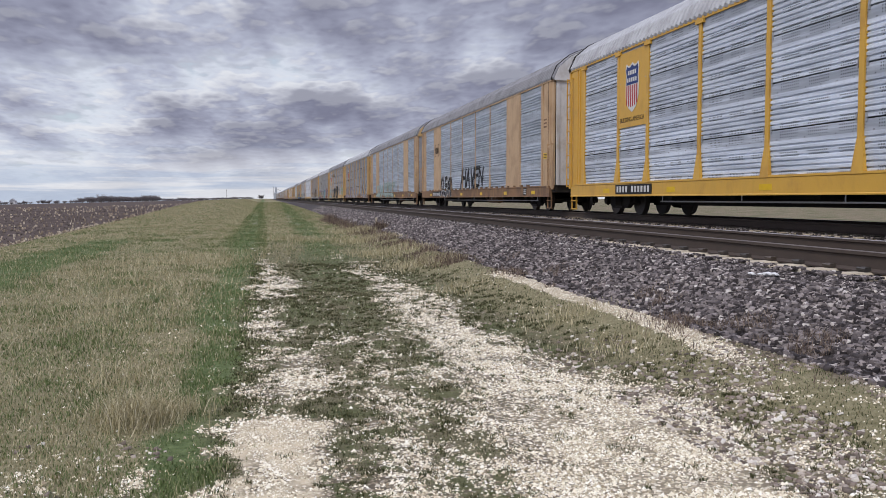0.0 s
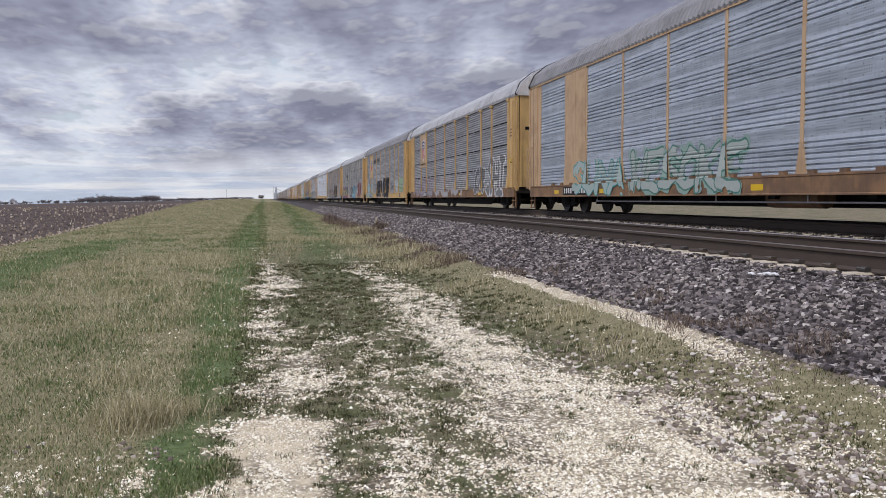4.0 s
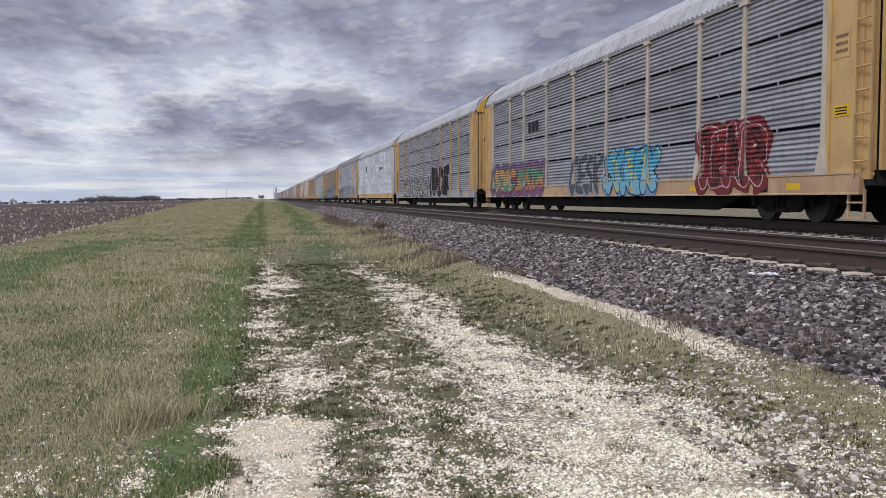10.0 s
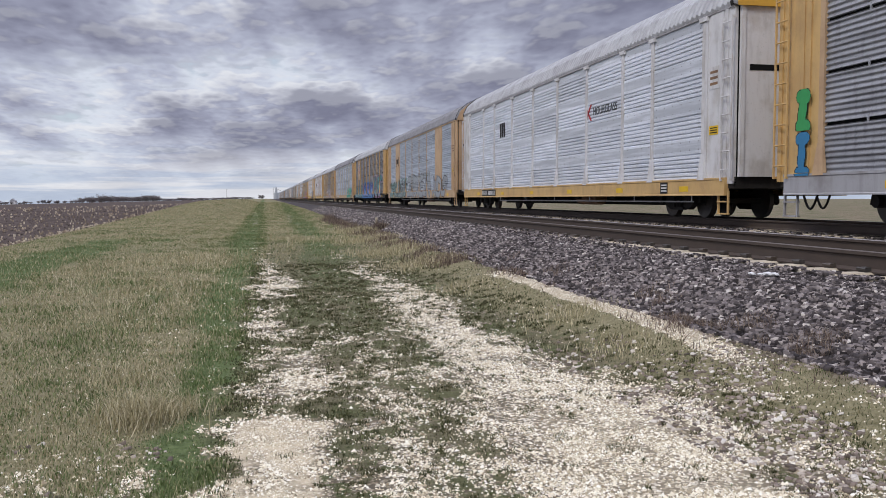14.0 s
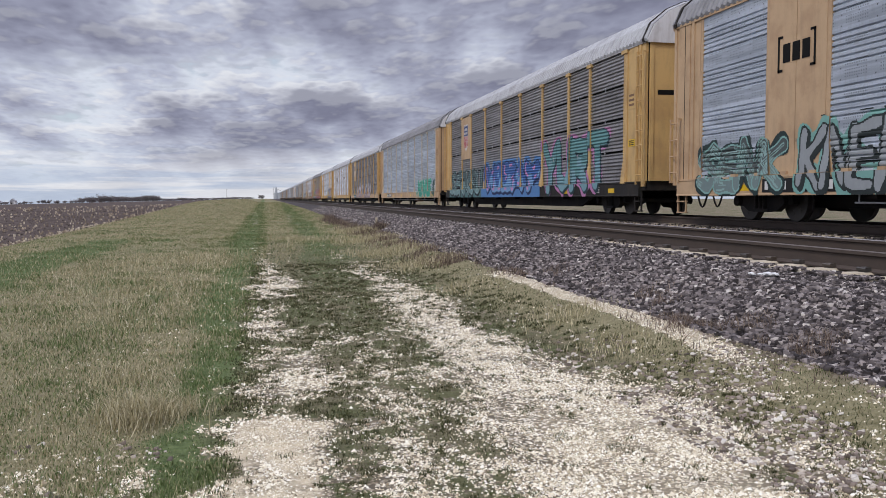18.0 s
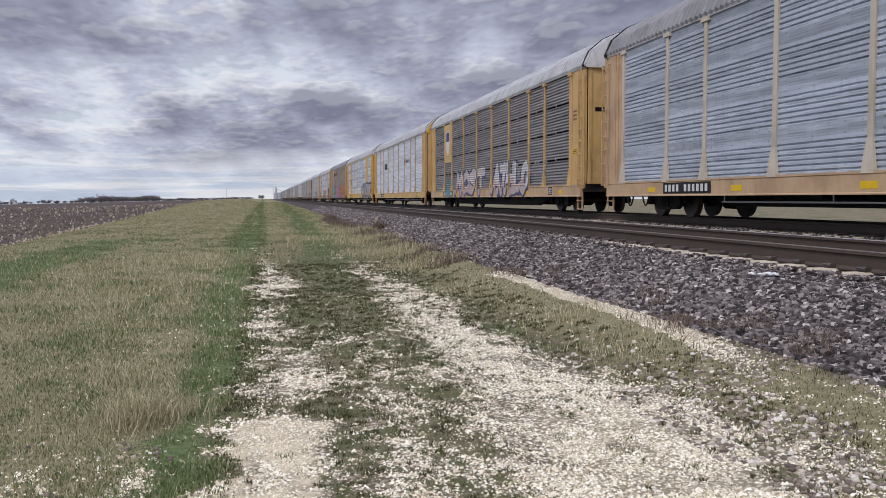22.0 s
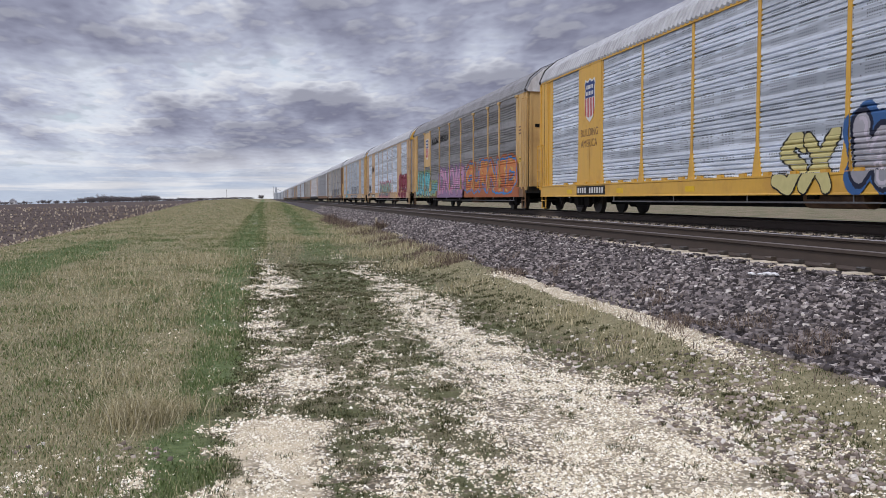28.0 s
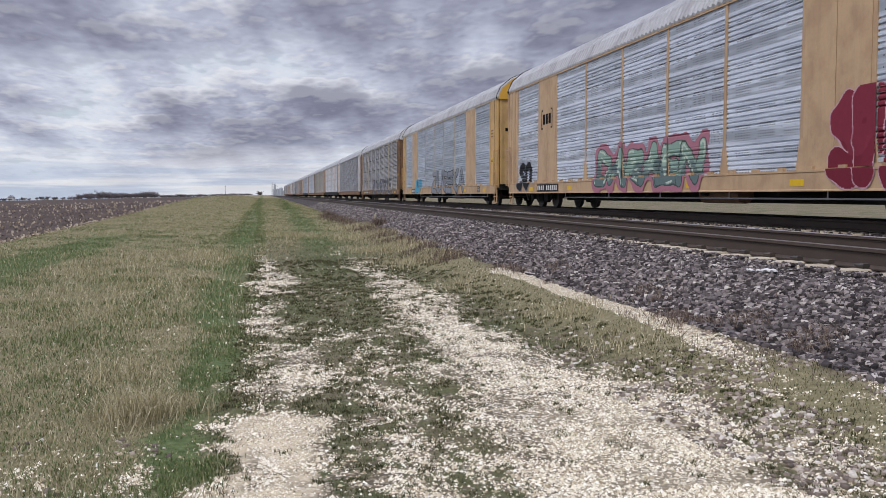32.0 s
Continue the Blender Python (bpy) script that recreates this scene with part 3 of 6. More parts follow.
def speckled(name, stops, rough=0.9):
    """Colours spread over the loose pieces of one mesh, one for each piece."""
    m = bpy.data.materials.new(name)
    m.use_nodes = True
    n = Net(m.node_tree)
    b = m.node_tree.nodes["Principled BSDF"]
    b.inputs["Roughness"].default_value, b.inputs["Specular IOR Level"].default_value = rough, 0.25
    isle = m.node_tree.nodes.new("ShaderNodeNewGeometry").outputs["Random Per Island"]
    c = n.ramp(isle, *stops)
    oc = m.node_tree.nodes.new("ShaderNodeTexCoord").outputs["Object"]
    g = n.noise(oc, 60.0, 3.0, 0.7)
    c2 = n.vmath("SCALE", c)
    n.feed(c2.node.inputs["Scale"], n.math("ADD", 0.65, n.math("MULTIPLY", g, 0.7)))
    n.feed(b.inputs["Base Color"], c2)
    return m


def stones(name, x, y, z, r, rng, squash, material, label, category):
    """Angular stones, one rough six-sided block each."""
    k = len(x)
    cube = np.array([(-1, -1, -1), (1, -1, -1), (1, 1, -1), (-1, 1, -1), (-1, -1, 1), (1, -1, 1), (1, 1, 1), (-1, 1, 1)], float) * 0.62
    v = cube[None] * (1 + rng.uniform(-0.42, 0.42, (k, 8, 3)))
    v *= (r[:, None] * np.stack([rng.uniform(0.7, 1.35, k), rng.uniform(0.7, 1.35, k), rng.uniform(0.6, 1.0, k) * squash], 1))[:, None]
    ax, az = rng.uniform(-0.6, 0.6, k), rng.uniform(0, 6.28, k)
    c, s_ = np.cos(ax)[:, None], np.sin(ax)[:, None]
    v = np.stack([v[..., 0], v[..., 1] * c - v[..., 2] * s_, v[..., 1] * s_ + v[..., 2] * c], -1)
    c, s_ = np.cos(az)[:, None], np.sin(az)[:, None]
    v = np.stack([v[..., 0] * c - v[..., 1] * s_, v[..., 0] * s_ + v[..., 1] * c, v[..., 2]], -1)
    v += np.stack([x, y, z], 1)[:, None]
    f = np.array([(4, 5, 6, 7), (0, 1, 5, 4), (1, 2, 6, 5), (2, 3, 7, 6), (3, 0, 4, 7)])
    faces = (f[None] + (np.arange(k) * 8)[:, None, None]).reshape(-1, 4)
    ob = new(name, quick_mesh(name, v.reshape(-1, 3), faces))
    ob.data.materials.append(material)
    return tagged(ob, label, category, kind="stuff")


def shards(name, x, y, z, r, rng, material, label, category):
    """Small chips: a rough five-cornered foot under an off-centre top."""
    k = len(x)
    a = (np.arange(5) * 1.2566)[None] + rng.uniform(-0.45, 0.45, (k, 5)) + rng.uniform(0, 6.28, (k, 1))
    d = r[:, None] * rng.uniform(0.65, 1.35, (k, 5))
    foot = np.stack([x[:, None] + np.cos(a) * d, y[:, None] + np.sin(a) * d, z[:, None] + r[:, None] * rng.uniform(-0.25, 0.15, (k, 5))], -1)
    top = np.stack([x + r * rng.uniform(-0.4, 0.4, k), y + r * rng.uniform(-0.4, 0.4, k), z + r * rng.uniform(0.6, 1.25, k)], 1)
    v = np.concatenate([foot, top[:, None]], 1).reshape(-1, 3)
    f = np.array([(i, (i + 1) % 5, 5) for i in range(5)])
    faces = (f[None] + (np.arange(k) * 6)[:, None, None]).reshape(-1, 3)
    ob = new(name, quick_mesh(name, v, faces))
    ob.data.materials.append(material)
    return tagged(ob, label, category, kind="stuff")


def blades(name, x, y, z, h, w, rng, bend, material, label, category):
    """Grass blades: a bent strip of two pieces each, tapering to a point."""
    k = len(x)
    a, lean = rng.uniform(0, 6.28, k), rng.uniform(0.1, 1.0, k) * bend
    dx, dy = np.cos(a) * lean * h, np.sin(a) * lean * h
    t = rng.uniform(0, 6.28, k)
    wx, wy = np.cos(t) * w / 2, np.sin(t) * w / 2
    base = np.stack([x, y, z], 1)
    side = np.stack([wx, wy, 0 * wx], 1)
    mid = base + np.stack([dx * 0.35, dy * 0.35, h * 0.55], 1)
    tip = base + np.stack([dx, dy, h * np.sqrt(np.clip(1 - 0.6 * lean ** 2, 0.15, 1))], 1)
    v = np.stack([base - side, base + side, mid + side * 0.7, mid - side * 0.7, tip], 1).reshape(-1, 3)
    f = np.array([(0, 1, 2), (0, 2, 3), (3, 2, 4)])
    faces = (f[None] + (np.arange(k) * 5)[:, None, None]).reshape(-1, 3)
    ob = new(name, quick_mesh(name, v, faces))
    ob.data.materials.append(material)
    return tagged(ob, label, category, kind="stuff")


# stone tones vary at random; the darkest also stand in for shadows among them
M["ballast_stone"] = speckled("purple_grey_crushed_stone", ((0.0, (0.018, 0.015, 0.015)), (0.35, (0.066, 0.056, 0.056)), (0.7, (0.165, 0.143, 0.140)), (0.94, (0.32, 0.28, 0.265)), (1.0, (0.60, 0.56, 0.52))))
M["chip"] = speckled("pale_limestone_chips", ((0.0, (0.25, 0.195, 0.125)), (0.3, (0.55, 0.475, 0.33)), (0.7, (0.80, 0.735, 0.58)), (1.0, (0.90, 0.87, 0.77))))
M["mixed_stone"] = speckled("mixed_grey_and_white_stones", ((0.0, (0.10, 0.08, 0.065)), (0.4, (0.26, 0.21, 0.175)), (0.7, (0.46, 0.40, 0.33)), (1.0, (0.76, 0.72, 0.65))))
M["green_blade"] = speckled("green_grass_blades", ((0.0, (0.080, 0.120, 0.040)), (0.5, (0.135, 0.180, 0.066)), (0.85, (0.20, 0.235, 0.10)), (1.0, (0.29, 0.29, 0.15))))
M["dry_blade"] = speckled("dry_straw_blades", ((0.0, (0.27, 0.24, 0.13)), (0.4, (0.40, 0.355, 0.21)), (0.8, (0.53, 0.465, 0.30)), (1.0, (0.66, 0.59, 0.43))))
M["dead_stem"] = speckled("brown_dead_stems", ((0.0, (0.07, 0.05, 0.042)), (0.5, (0.16, 0.115, 0.09)), (1.0, (0.30, 0.24, 0.18))))
M["stubble"] = speckled("bleached_corn_stubble", ((0.0, (0.14, 0.105, 0.075)), (0.5, (0.30, 0.24, 0.17)), (1.0, (0.52, 0.45, 0.34))))

rng = np.random.default_rng(7)
# ballast on the shoulder and between the tracks
k = 92000
y = 4.0 * (75 / 4.0) ** rng.random(k)
x = rng.uniform(3.35, 5.25, k)
extra = rng.random(k) < 0.16
x = np.where(extra, rng.uniform(5.35, 10.5, k), x)
tie_gap = np.abs(((y - 6.0) / 0.495 + 0.5) % 1.0 - 0.5) * 0.495
keep = ((x < 4.84 + rng.uniform(-0.10, 0.10, k)) | (tie_gap > 0.125) | (rng.random(k) < np.clip((y - 10) / 20, 0.0, 0.85)) | (x > 7.35)) & ((x > 3.62) | (rng.random(k) < 0.5))
x, y, tie_gap = x[keep], y[keep], tie_gap[keep]
bz = np.array([ballast_z(v) for v in x])
bz = np.maximum(bz, np.where(x < 3.75, sample(GZ, x, y), -9))
r = rng.uniform(0.012, 0.029, len(x)) * (1 + y / 50) * np.where((x > 4.4) & (x < 5.2), 0.75, 1.0)
stones("ballast_stones", x, y, bz + np.where((x > 4.68) & (x < 5.3), np.where(tie_gap > 0.125, -0.25 * r, 0.2 * r + 0.025), 0.25 * r), r, rng, 1.05, M["ballast_stone"], "loose purple-grey crushed stone along the track", "ballast")
# limestone chips of the lane
k = 420000
y = 3.0 * (24 / 3.0) ** rng.random(k)
x = rng.uniform(-1.5, 3.6, k)
g = sample(GC[:, :, 0], x, y)
broken = clumps(rng, x, y, 0.22)
keep = rng.random(k) < np.clip((g - 0.10) * 1.1, 0, 1) * np.clip(1.75 - 1.9 * broken, 0.12, 1.0) * np.clip((25 - y) / 7, 0, 1) + 0.012 * np.clip((22 - y) / 12, 0, 1)
x, y = x[keep], y[keep]
r = rng.uniform(0.0035, 0.0085, len(x)) * rng.choice((0.75, 1.0, 1.5), len(x), p=(0.55, 0.37, 0.08)) * (1 + y / 20) * np.where(sample(GC[:, :, 1], x, y) > 0.5, 0.6, 1.0)
shards("limestone_chips", x, y, sample(GZ, x, y), r, rng, M["chip"], "pale limestone chips scattered over the lane's ruts", "gravel")
# coarser stones on the margins
k = 9000
y = 3.1 * (9 / 3.1) ** rng.random(k)
x = np.where(rng.random(k) < 0.72, rng.uniform(2.1, 3.6, k), rng.uniform(-1.7, -0.3, k))
keep = ((x > 0) | (y < 4.8)) & (clumps(rng, x, y, 0.5) > np.where(x > 0, 0.40 + 0.05 * (y - 3), 0.60)) & (rng.random(k) < np.where(x > 0, np.clip(1.5 - 0.18 * y, 0.12, 0.9), 0.6))
x, y = x[keep], y[keep]
r = rng.uniform(0.008, 0.022, len(x))
stones("verge_stones", x, y, sample(GZ, x, y) + r * 0.15, r, rng, 0.7, M["mixed_stone"], "mixed grey and white stones in the verge", "gravel")

# grass of the bank and the lane
k = 500000
y = 3.2 * (190 / 3.2) ** rng.random(k) ** 1.12
x = np.where(rng.random(k) < 0.66, 0.02 - 6.5 * rng.random(k) ** 1.25 * np.clip(0.25 + y / 14, 0, 1), rng.uniform(-0.3, 3.55, k))
g = sample(GC[:, :, 0], x, y)
green = sample(GC[:, :, 2], x, y)
patch = clumps(rng, x, y, 0.45)
fine = clumps(rng, x, y, 0.16)
wide_patch = clumps(rng, x, y, 1.6)
lane = (x > -0.28 + 0.28 * (fine - 0.5) + 0.2 * (patch - 0.5)) & (y < 17 + 12 * rng.random(k))
grow = np.where(lane, np.clip(1.15 - 1.6 * g, 0.02, 1) * np.clip((0.45 * patch + 0.55 * fine - 0.22) * 5, 0.05, 1), np.clip(1.2 - 1.8 * g, 0.05, 1))
keep = rng.random(k) < grow * np.where((x > 2.15) & (y < 16), np.clip(1.3 * patch, 0.15, 0.75), 1.0)
x, y, green, patch, fine, lane, wide_patch = (v[keep] for v in (x, y, green, patch, fine, lane, wide_patch))
is_green = rng.random(len(x)) < np.clip(0.50 - 0.16 * np.clip((y - 10) / 25, 0, 1) * (x < -0.6) + 0.55 * green + 0.6 * (patch - 0.5) + 0.45 * (wide_patch - 0.5), 0.15, 0.92)
z = sample(GZ, x, y) - 0.004
tall = np.where(lane, rng.uniform(0.008, 0.028, len(x)), rng.uniform(0.016, 0.048, len(x)) * (0.55 + 0.9 * patch))
tall = np.where((x < -0.25) & (x > -0.75), tall * 0.75, tall)
tall = np.where(x > 2.6, tall * 1.15, tall)
wd = 0.0029 * (1 + y / 6.0)
turf = lane & (rng.random(len(x)) < 0.75)
M["turf_blade"] = speckled("thin_dark_turf", ((0.0, (0.032, 0.038, 0.014)), (0.5, (0.070, 0.078, 0.030)), (0.85, (0.12, 0.115, 0.055)), (1.0, (0.20, 0.17, 0.10))))
is_dry = ~is_green & ~turf
is_green = is_green & ~turf
for sel, nm, mt, grow_h, lb in ((turf, "lane_turf", "turf_blade", 1.0, "thin dark trodden turf between the stones of the lane"), (is_green, "green_grass", "green_blade", 0.9, "short green spring grass on the bank and lane"), (is_dry, "dry_grass", "dry_blade", 1.15, "dry straw-coloured grass mixed into the bank")):
    blades(nm, x[sel], y[sel], z[sel], tall[sel] * grow_h, wd[sel], rng, 0.9, M[mt], lb, "grass")

# small dark cushions of turf and moss scattered over the stones
k = 2600
cy = 3.1 * (17 / 3.1) ** rng.random(k)
cx = rng.uniform(-0.25, 2.9, k)
open_ground = sample(GC[:, :, 0], cx, cy)
keep = rng.random(k) < np.where(sample(GC[:, :, 1], cx, cy) > 0.5, 0.12, np.clip(1.25 - open_ground, 0.3, 1)) * np.clip(0.3 + 1.1 * clumps(rng, cx, cy, 0.7), 0, 1)
cx, cy = cx[keep], cy[keep]
per = 26
rad = np.repeat(rng.uniform(0.010, 0.045, len(cx)) * (1 + cy / 25), per)
x, y = np.repeat(cx, per), np.repeat(cy, per)
x, y = x + rng.normal(0, 0.6, len(x)) * rad, y + rng.normal(0, 0.6, len(y)) * rad
blades("moss_tufts", x, y, sample(GZ, x, y) - 0.003, rng.uniform(0.010, 0.026, len(x)) * (1 + y / 30), 0.0034 * (1 + y / 7), rng, 1.0, M["turf_blade"], "small dark tufts of moss and turf dotted over the ruts", "grass")
# pale dead tufts
px, py, ph = [], [], []
for cx, cy, cr, cn, chh in ((-0.72, 5.15, 0.10, 700, 0.20), (-0.52, 5.3, 0.09, 260, 0.15), (-0.95, 6.3, 0.16, 200, 0.14), (-1.3, 9.5, 0.4, 500, 0.13), (-1.6, 12.5, 0.7, 900, 0.14), (-2.4, 16.0, 1.0, 900, 0.15), (-1.2, 18.5, 0.7, 700, 0.15), (1.0, 25.5, 0.5, 800, 0.16), (2.6, 19.0, 0.5, 900, 0.16), (2.7, 15.5, 0.4, 700, 0.15), (2.9, 24.0, 0.5, 900, 0.2), (3.0, 29.0, 0.5, 800, 0.22), (2.5, 11.5, 0.3, 350, 0.10), (2.9, 8.2, 0.25, 380, 0.11), (2.75, 6.6, 0.2, 260, 0.10)):
    px.append(rng.normal(cx, cr, cn)), py.append(rng.normal(cy, cr * 1.3, cn)), ph.append(rng.uniform(0.5, 1.1, cn) * chh)
px, py, ph = np.concatenate(px), np.concatenate(py), np.concatenate(ph)
blades("dry_tufts", px, py, sample(GZ, px, py) - 0.004, ph, 0.003 * (1 + py / 8), rng, 1.0, M["dry_blade"], "pale dead grass tufts standing in the turf", "grass")
# brown weeds along the toe of the ballast
k = 27000
y = 4.5 * (45 / 4.5) ** rng.random(k)
x = np.where(y < 14, rng.normal(3.54, 0.20, k), rng.normal(3.1, 0.25, k))
keep = clumps(rng, x, y, 0.8) > 0.42
x, y = x[keep], y[keep]
zz = np.maximum(sample(GZ, x, y), np.array([ballast_z(v) for v in x]) if len(x) else 0)
blades("dead_weeds", x, y, zz - 0.004, rng.uniform(0.03, 0.10, len(x)) * (1 + y / 40), 0.0030 * (1 + y / 9), rng, 1.1, M["dead_stem"], "brown dead weeds where the verge meets the ballast", "weeds")
# corn stubble on the ploughed soil
k = 3200
y = 13.0 * (140 / 13.0) ** rng.random(k)
x = -7.9 - 26 * rng.random(k) ** 2.2 * (0.35 + y / 70)
stones("corn_stubble", x, y, sample(GZ, x, y) + 0.03, rng.uniform(0.010, 0.026, k) * (1 + y / 45), rng, 3.0, M["stubble"], "bleached corn stubble lying on dark ploughed soil", "stubble")
# soil clods
k = 9000
y = 12.0 * (120 / 12.0) ** rng.random(k)
x = -7.8 - 30 * rng.random(k) ** 1.6 * (0.3 + y / 60)
M["clod"] = speckled("dark_soil_clods", ((0.0, (0.022, 0.016, 0.014)), (0.6, (0.055, 0.041, 0.035)), (1.0, (0.095, 0.072, 0.062))))
stones("soil_clods", x, y, sample(GZ, x, y) + 0.01, rng.uniform(0.015, 0.042, k) * (1 + y / 120), rng, 0.7, M["clod"], "dark clods of ploughed earth", "soil")

# ---- small things by the track ----
bm = bmesh.new()
box(bm, -0.025, 0.025, -0.02, 0.02, -0.1, 0.40)
box(bm, -0.035, 0.035, -0.025, 0.025, 0.34, 0.42)
stake = new("marker_stake", mesh_of("marker_stake", fixed(bm)))
stake.data.materials.append(M["tie"])
stake.location = (3.52, 28.8, -0.56)
tagged(stake, "pale weathered marker stake at the ballast's foot", "stake")
for sx, sy, sc in ((3.62, 28.6, 0.24), (3.05, 43.2, 0.26)):
    kk = 260
    q = rng.normal(0, sc * 0.5, (kk, 2))
    blades("dark_shrub", sx + q[:, 0], sy + q[:, 1], np.full(kk, -0.56), rng.uniform(0.15, 0.42, kk), np.full(kk, 0.02), rng, 1.0, M["dead_stem"], "small dark leafless shrub at the ballast's edge", "shrub")

M["litter"] = plain("bleached_white_rag", (0.80, 0.80, 0.80), 0.8)
for lx, ly, lr in ((4.36, 7.42, 0.030), (4.40, 7.34, 0.024), (4.44, 7.27, 0.045), (4.47, 7.22, 0.035)):
    bm = bmesh.new()
    bmesh.ops.create_icosphere(bm, subdivisions=1, radius=lr)
    for v in bm.verts:
        v.co = Vector((v.co.x * 1.2, v.co.y * 1.5, v.co.z * 0.5)) * (1 + 0.3 * noise.noise(v.co * 30))
    scrap = new("white_scrap", mesh_of("white_scrap", bm))
    scrap.data.materials.append(M["litter"])
    scrap.location = (lx, ly, ballast_z(lx) + 0.045)
    tagged(scrap, "small crumpled white scrap lying on the ballast", "litter")

# ---- far landscape ----
M["bark"] = plain("grey_brown_bark", (0.11, 0.09, 0.08), 0.9)
# twigs' own grey, lightened to carry some distance haze in the colour
M["twig"] = speckled("hazed_bare_twigs", ((0.0, (0.12, 0.105, 0.105)), (0.6, (0.20, 0.18, 0.18)), (1.0, (0.28, 0.25, 0.25))))
M["shed_wall"] = painted("white_shed_cladding", (0.70, 0.70, 0.70), (0.60, 0.60, 0.60), 0.3)
# concrete made paler and bluer: distance haze mixed into the base colour
M["concrete"] = painted("hazed_silo_concrete", (0.46, 0.49, 0.53), (0.38, 0.41, 0.45), 0.4)


def bare_tree(seed):
    """A leafless tree: tapered trunk, limbs, and a crown of many twigs with gaps."""
    rg = np.random.default_rng(seed)
    root = tagged(new("bare_tree"), "leafless grey-brown tree in a far hedgerow", "tree", "hedgerow trees")
    bm = bmesh.new()
    tube(bm, (0, 0, -0.5), (0.1, 0, 2.6), 0.24, 7, 0.15)
    tips = []
    for i in range(12):
        a, l = rg.uniform(0, 6.28), rg.uniform(1.8, 3.4)
        p = Vector((0.08, 0, rg.uniform(0.3, 2.6)))
        q = p + Vector((math.cos(a) * l * 0.65, math.sin(a) * l * 0.65, l * rg.uniform(0.6, 1.1)))
        tube(bm, p, q, 0.10, 5, 0.04)
        tips.append(q)
        tips.append(p.lerp(q, 0.6))
    part("trunk", bm, M["bark"], root)
    n_ = 950
    c = np.array([tips[i] for i in rg.integers(0, len(tips), n_)])
    c = c + rg.normal(0, 0.55, (n_, 3))
    d = rg.normal(0, 1, (n_, 3)) + np.array([0, 0, 0.8])
    d = d / np.linalg.norm(d, axis=1)[:, None] * rg.uniform(0.5, 1.3, n_)[:, None]
    sd = np.cross(d, rg.normal(0, 1, (n_, 3)))
    sd = sd / np.linalg.norm(sd, axis=1)[:, None] * 0.07
    v = np.stack([c - sd, c + sd, c + d], 1).reshape(-1, 3)
    put("crown", quick_mesh("crown", v, np.arange(n_ * 3).reshape(-1, 3)), M["twig"], root)
    return root


TREES = [bare_tree(11 + i) for i in range(4)]
tr = random.Random(5)
spots = []
for i in range(70):          # the wood beyond the field, thickest towards its end
    u = tr.random()
    ang = -15.4 + 9.0 * u
    spots.append((ang, tr.uniform(660, 760), tr.uniform(0.40, 0.62) * (1.15 if u > 0.5 else 0.75)))
for i in range(60):
    ang = -10.9 + 4.5 * tr.random()
    spots.append((ang, tr.uniform(680, 760), tr.uniform(0.55, 0.85)))
for i in range(64):          # thinner hedge towards the tracks
    ang = -6.2 + 5.4 * tr.random()
    spots.append((ang, tr.uniform(1000, 1200), -tr.uniform(0.36, 0.52)))
spots += [(-0.28, 760, 0.62), (-0.36, 765, 0.5), (-0.22, 768, 0.45)]
for i, (ang, dist, sc) in enumerate(spots):
    x, y = dist * math.sin(radians(ang)), dist * math.cos(radians(ang))
    m = pose(x, y, ground_z(x, y), 0, 0, tr.uniform(0, 360))
    t_ob = TREES[i] if i < 4 else copy_thing(TREES[i % 4], m)
    t_ob.matrix_basis = m
    if sc < 0:
        t_ob.scale = (-sc * 3.2, -sc * 3.2, -sc * tr.uniform(0.75, 1.1))
    else:
        t_ob.scale = (sc * 1.5, sc * 1.5, sc * tr.uniform(0.7, 1.15))


def grain_elevator(x, y, z):
    root = tagged(new("grain_elevator"), "concrete grain elevator paled by haze in its colour, with a tall headhouse", "elevator")
    for i, (dx, r, h) in enumerate(((-7, 4.2, 13), (0, 4.2, 13), (7, 4.2, 15), (15, 5.5, 10))):
        bm = bmesh.new()
        tube(bm, (dx, 0, -1), (dx, 0, h), r, 18)
        tube(bm, (dx, 0, h), (dx, 0, h + r * 0.45), r, 18, 0.4)
        part("silo", bm, M["concrete"], root)
    bm = bmesh.new()
    box(bm, -9, -4, -3, 3, 0, 20)
    box(bm, -8, -5, -2, 2, 20, 24)
    part("headhouse", bm, M["concrete"], root)
    bm = bmesh.new()
    for a in (-1, 1):
        for b in (-1, 1):
            tube(bm, (-12 + a, b, 0), (-12 + a * 0.6, b * 0.6, 25), 0.22, 5)
    for h in range(0, 25, 3):
        tube(bm, (-13, -1, h), (-11, 1, h + 3), 0.15, 4)
    tube(bm, (-12, 0, 24), (4, 0, 17), 0.4, 6)
    part("leg_tower", bm, M["roof"], root, "slim lattice conveyor tower")
    root.location = (x, y, z)
    root.scale = (0.75, 0.75, 0.82)
    return root


grain_elevator(22.0, 1500.0, -0.4)
for x, y, wd, ln in ((-190, 690, 6, 5), (-181, 700, 4, 4)):
    shed = tagged(new("farm_shed"), "small white farm shed below the far trees", "shed")
    bm = bmesh.new()
    prism(bm, [(-wd / 2, 0), (wd / 2, 0), (wd / 2, 2.6), (-wd / 2, 2.6)], 1, -ln / 2, ln / 2)
    part("shed_wall", bm, M["shed_wall"], shed)
    bm = bmesh.new()
    prism(bm, [(-wd / 2 - 0.3, 2.55), (wd / 2 + 0.3, 2.55), (0, 4.4)], 1, -ln / 2 - 0.3, ln / 2 + 0.3)
    part("shed_roof", bm, M["roof"], shed)
    shed.location = (x, y, ground_z(x, y))
mast = tagged(new("radio_mast"), "thin distant pole above the horizon", "mast")
bm = bmesh.new()
tube(bm, (0, 0, -1), (0, 0, 11), 0.22, 6, 0.12)
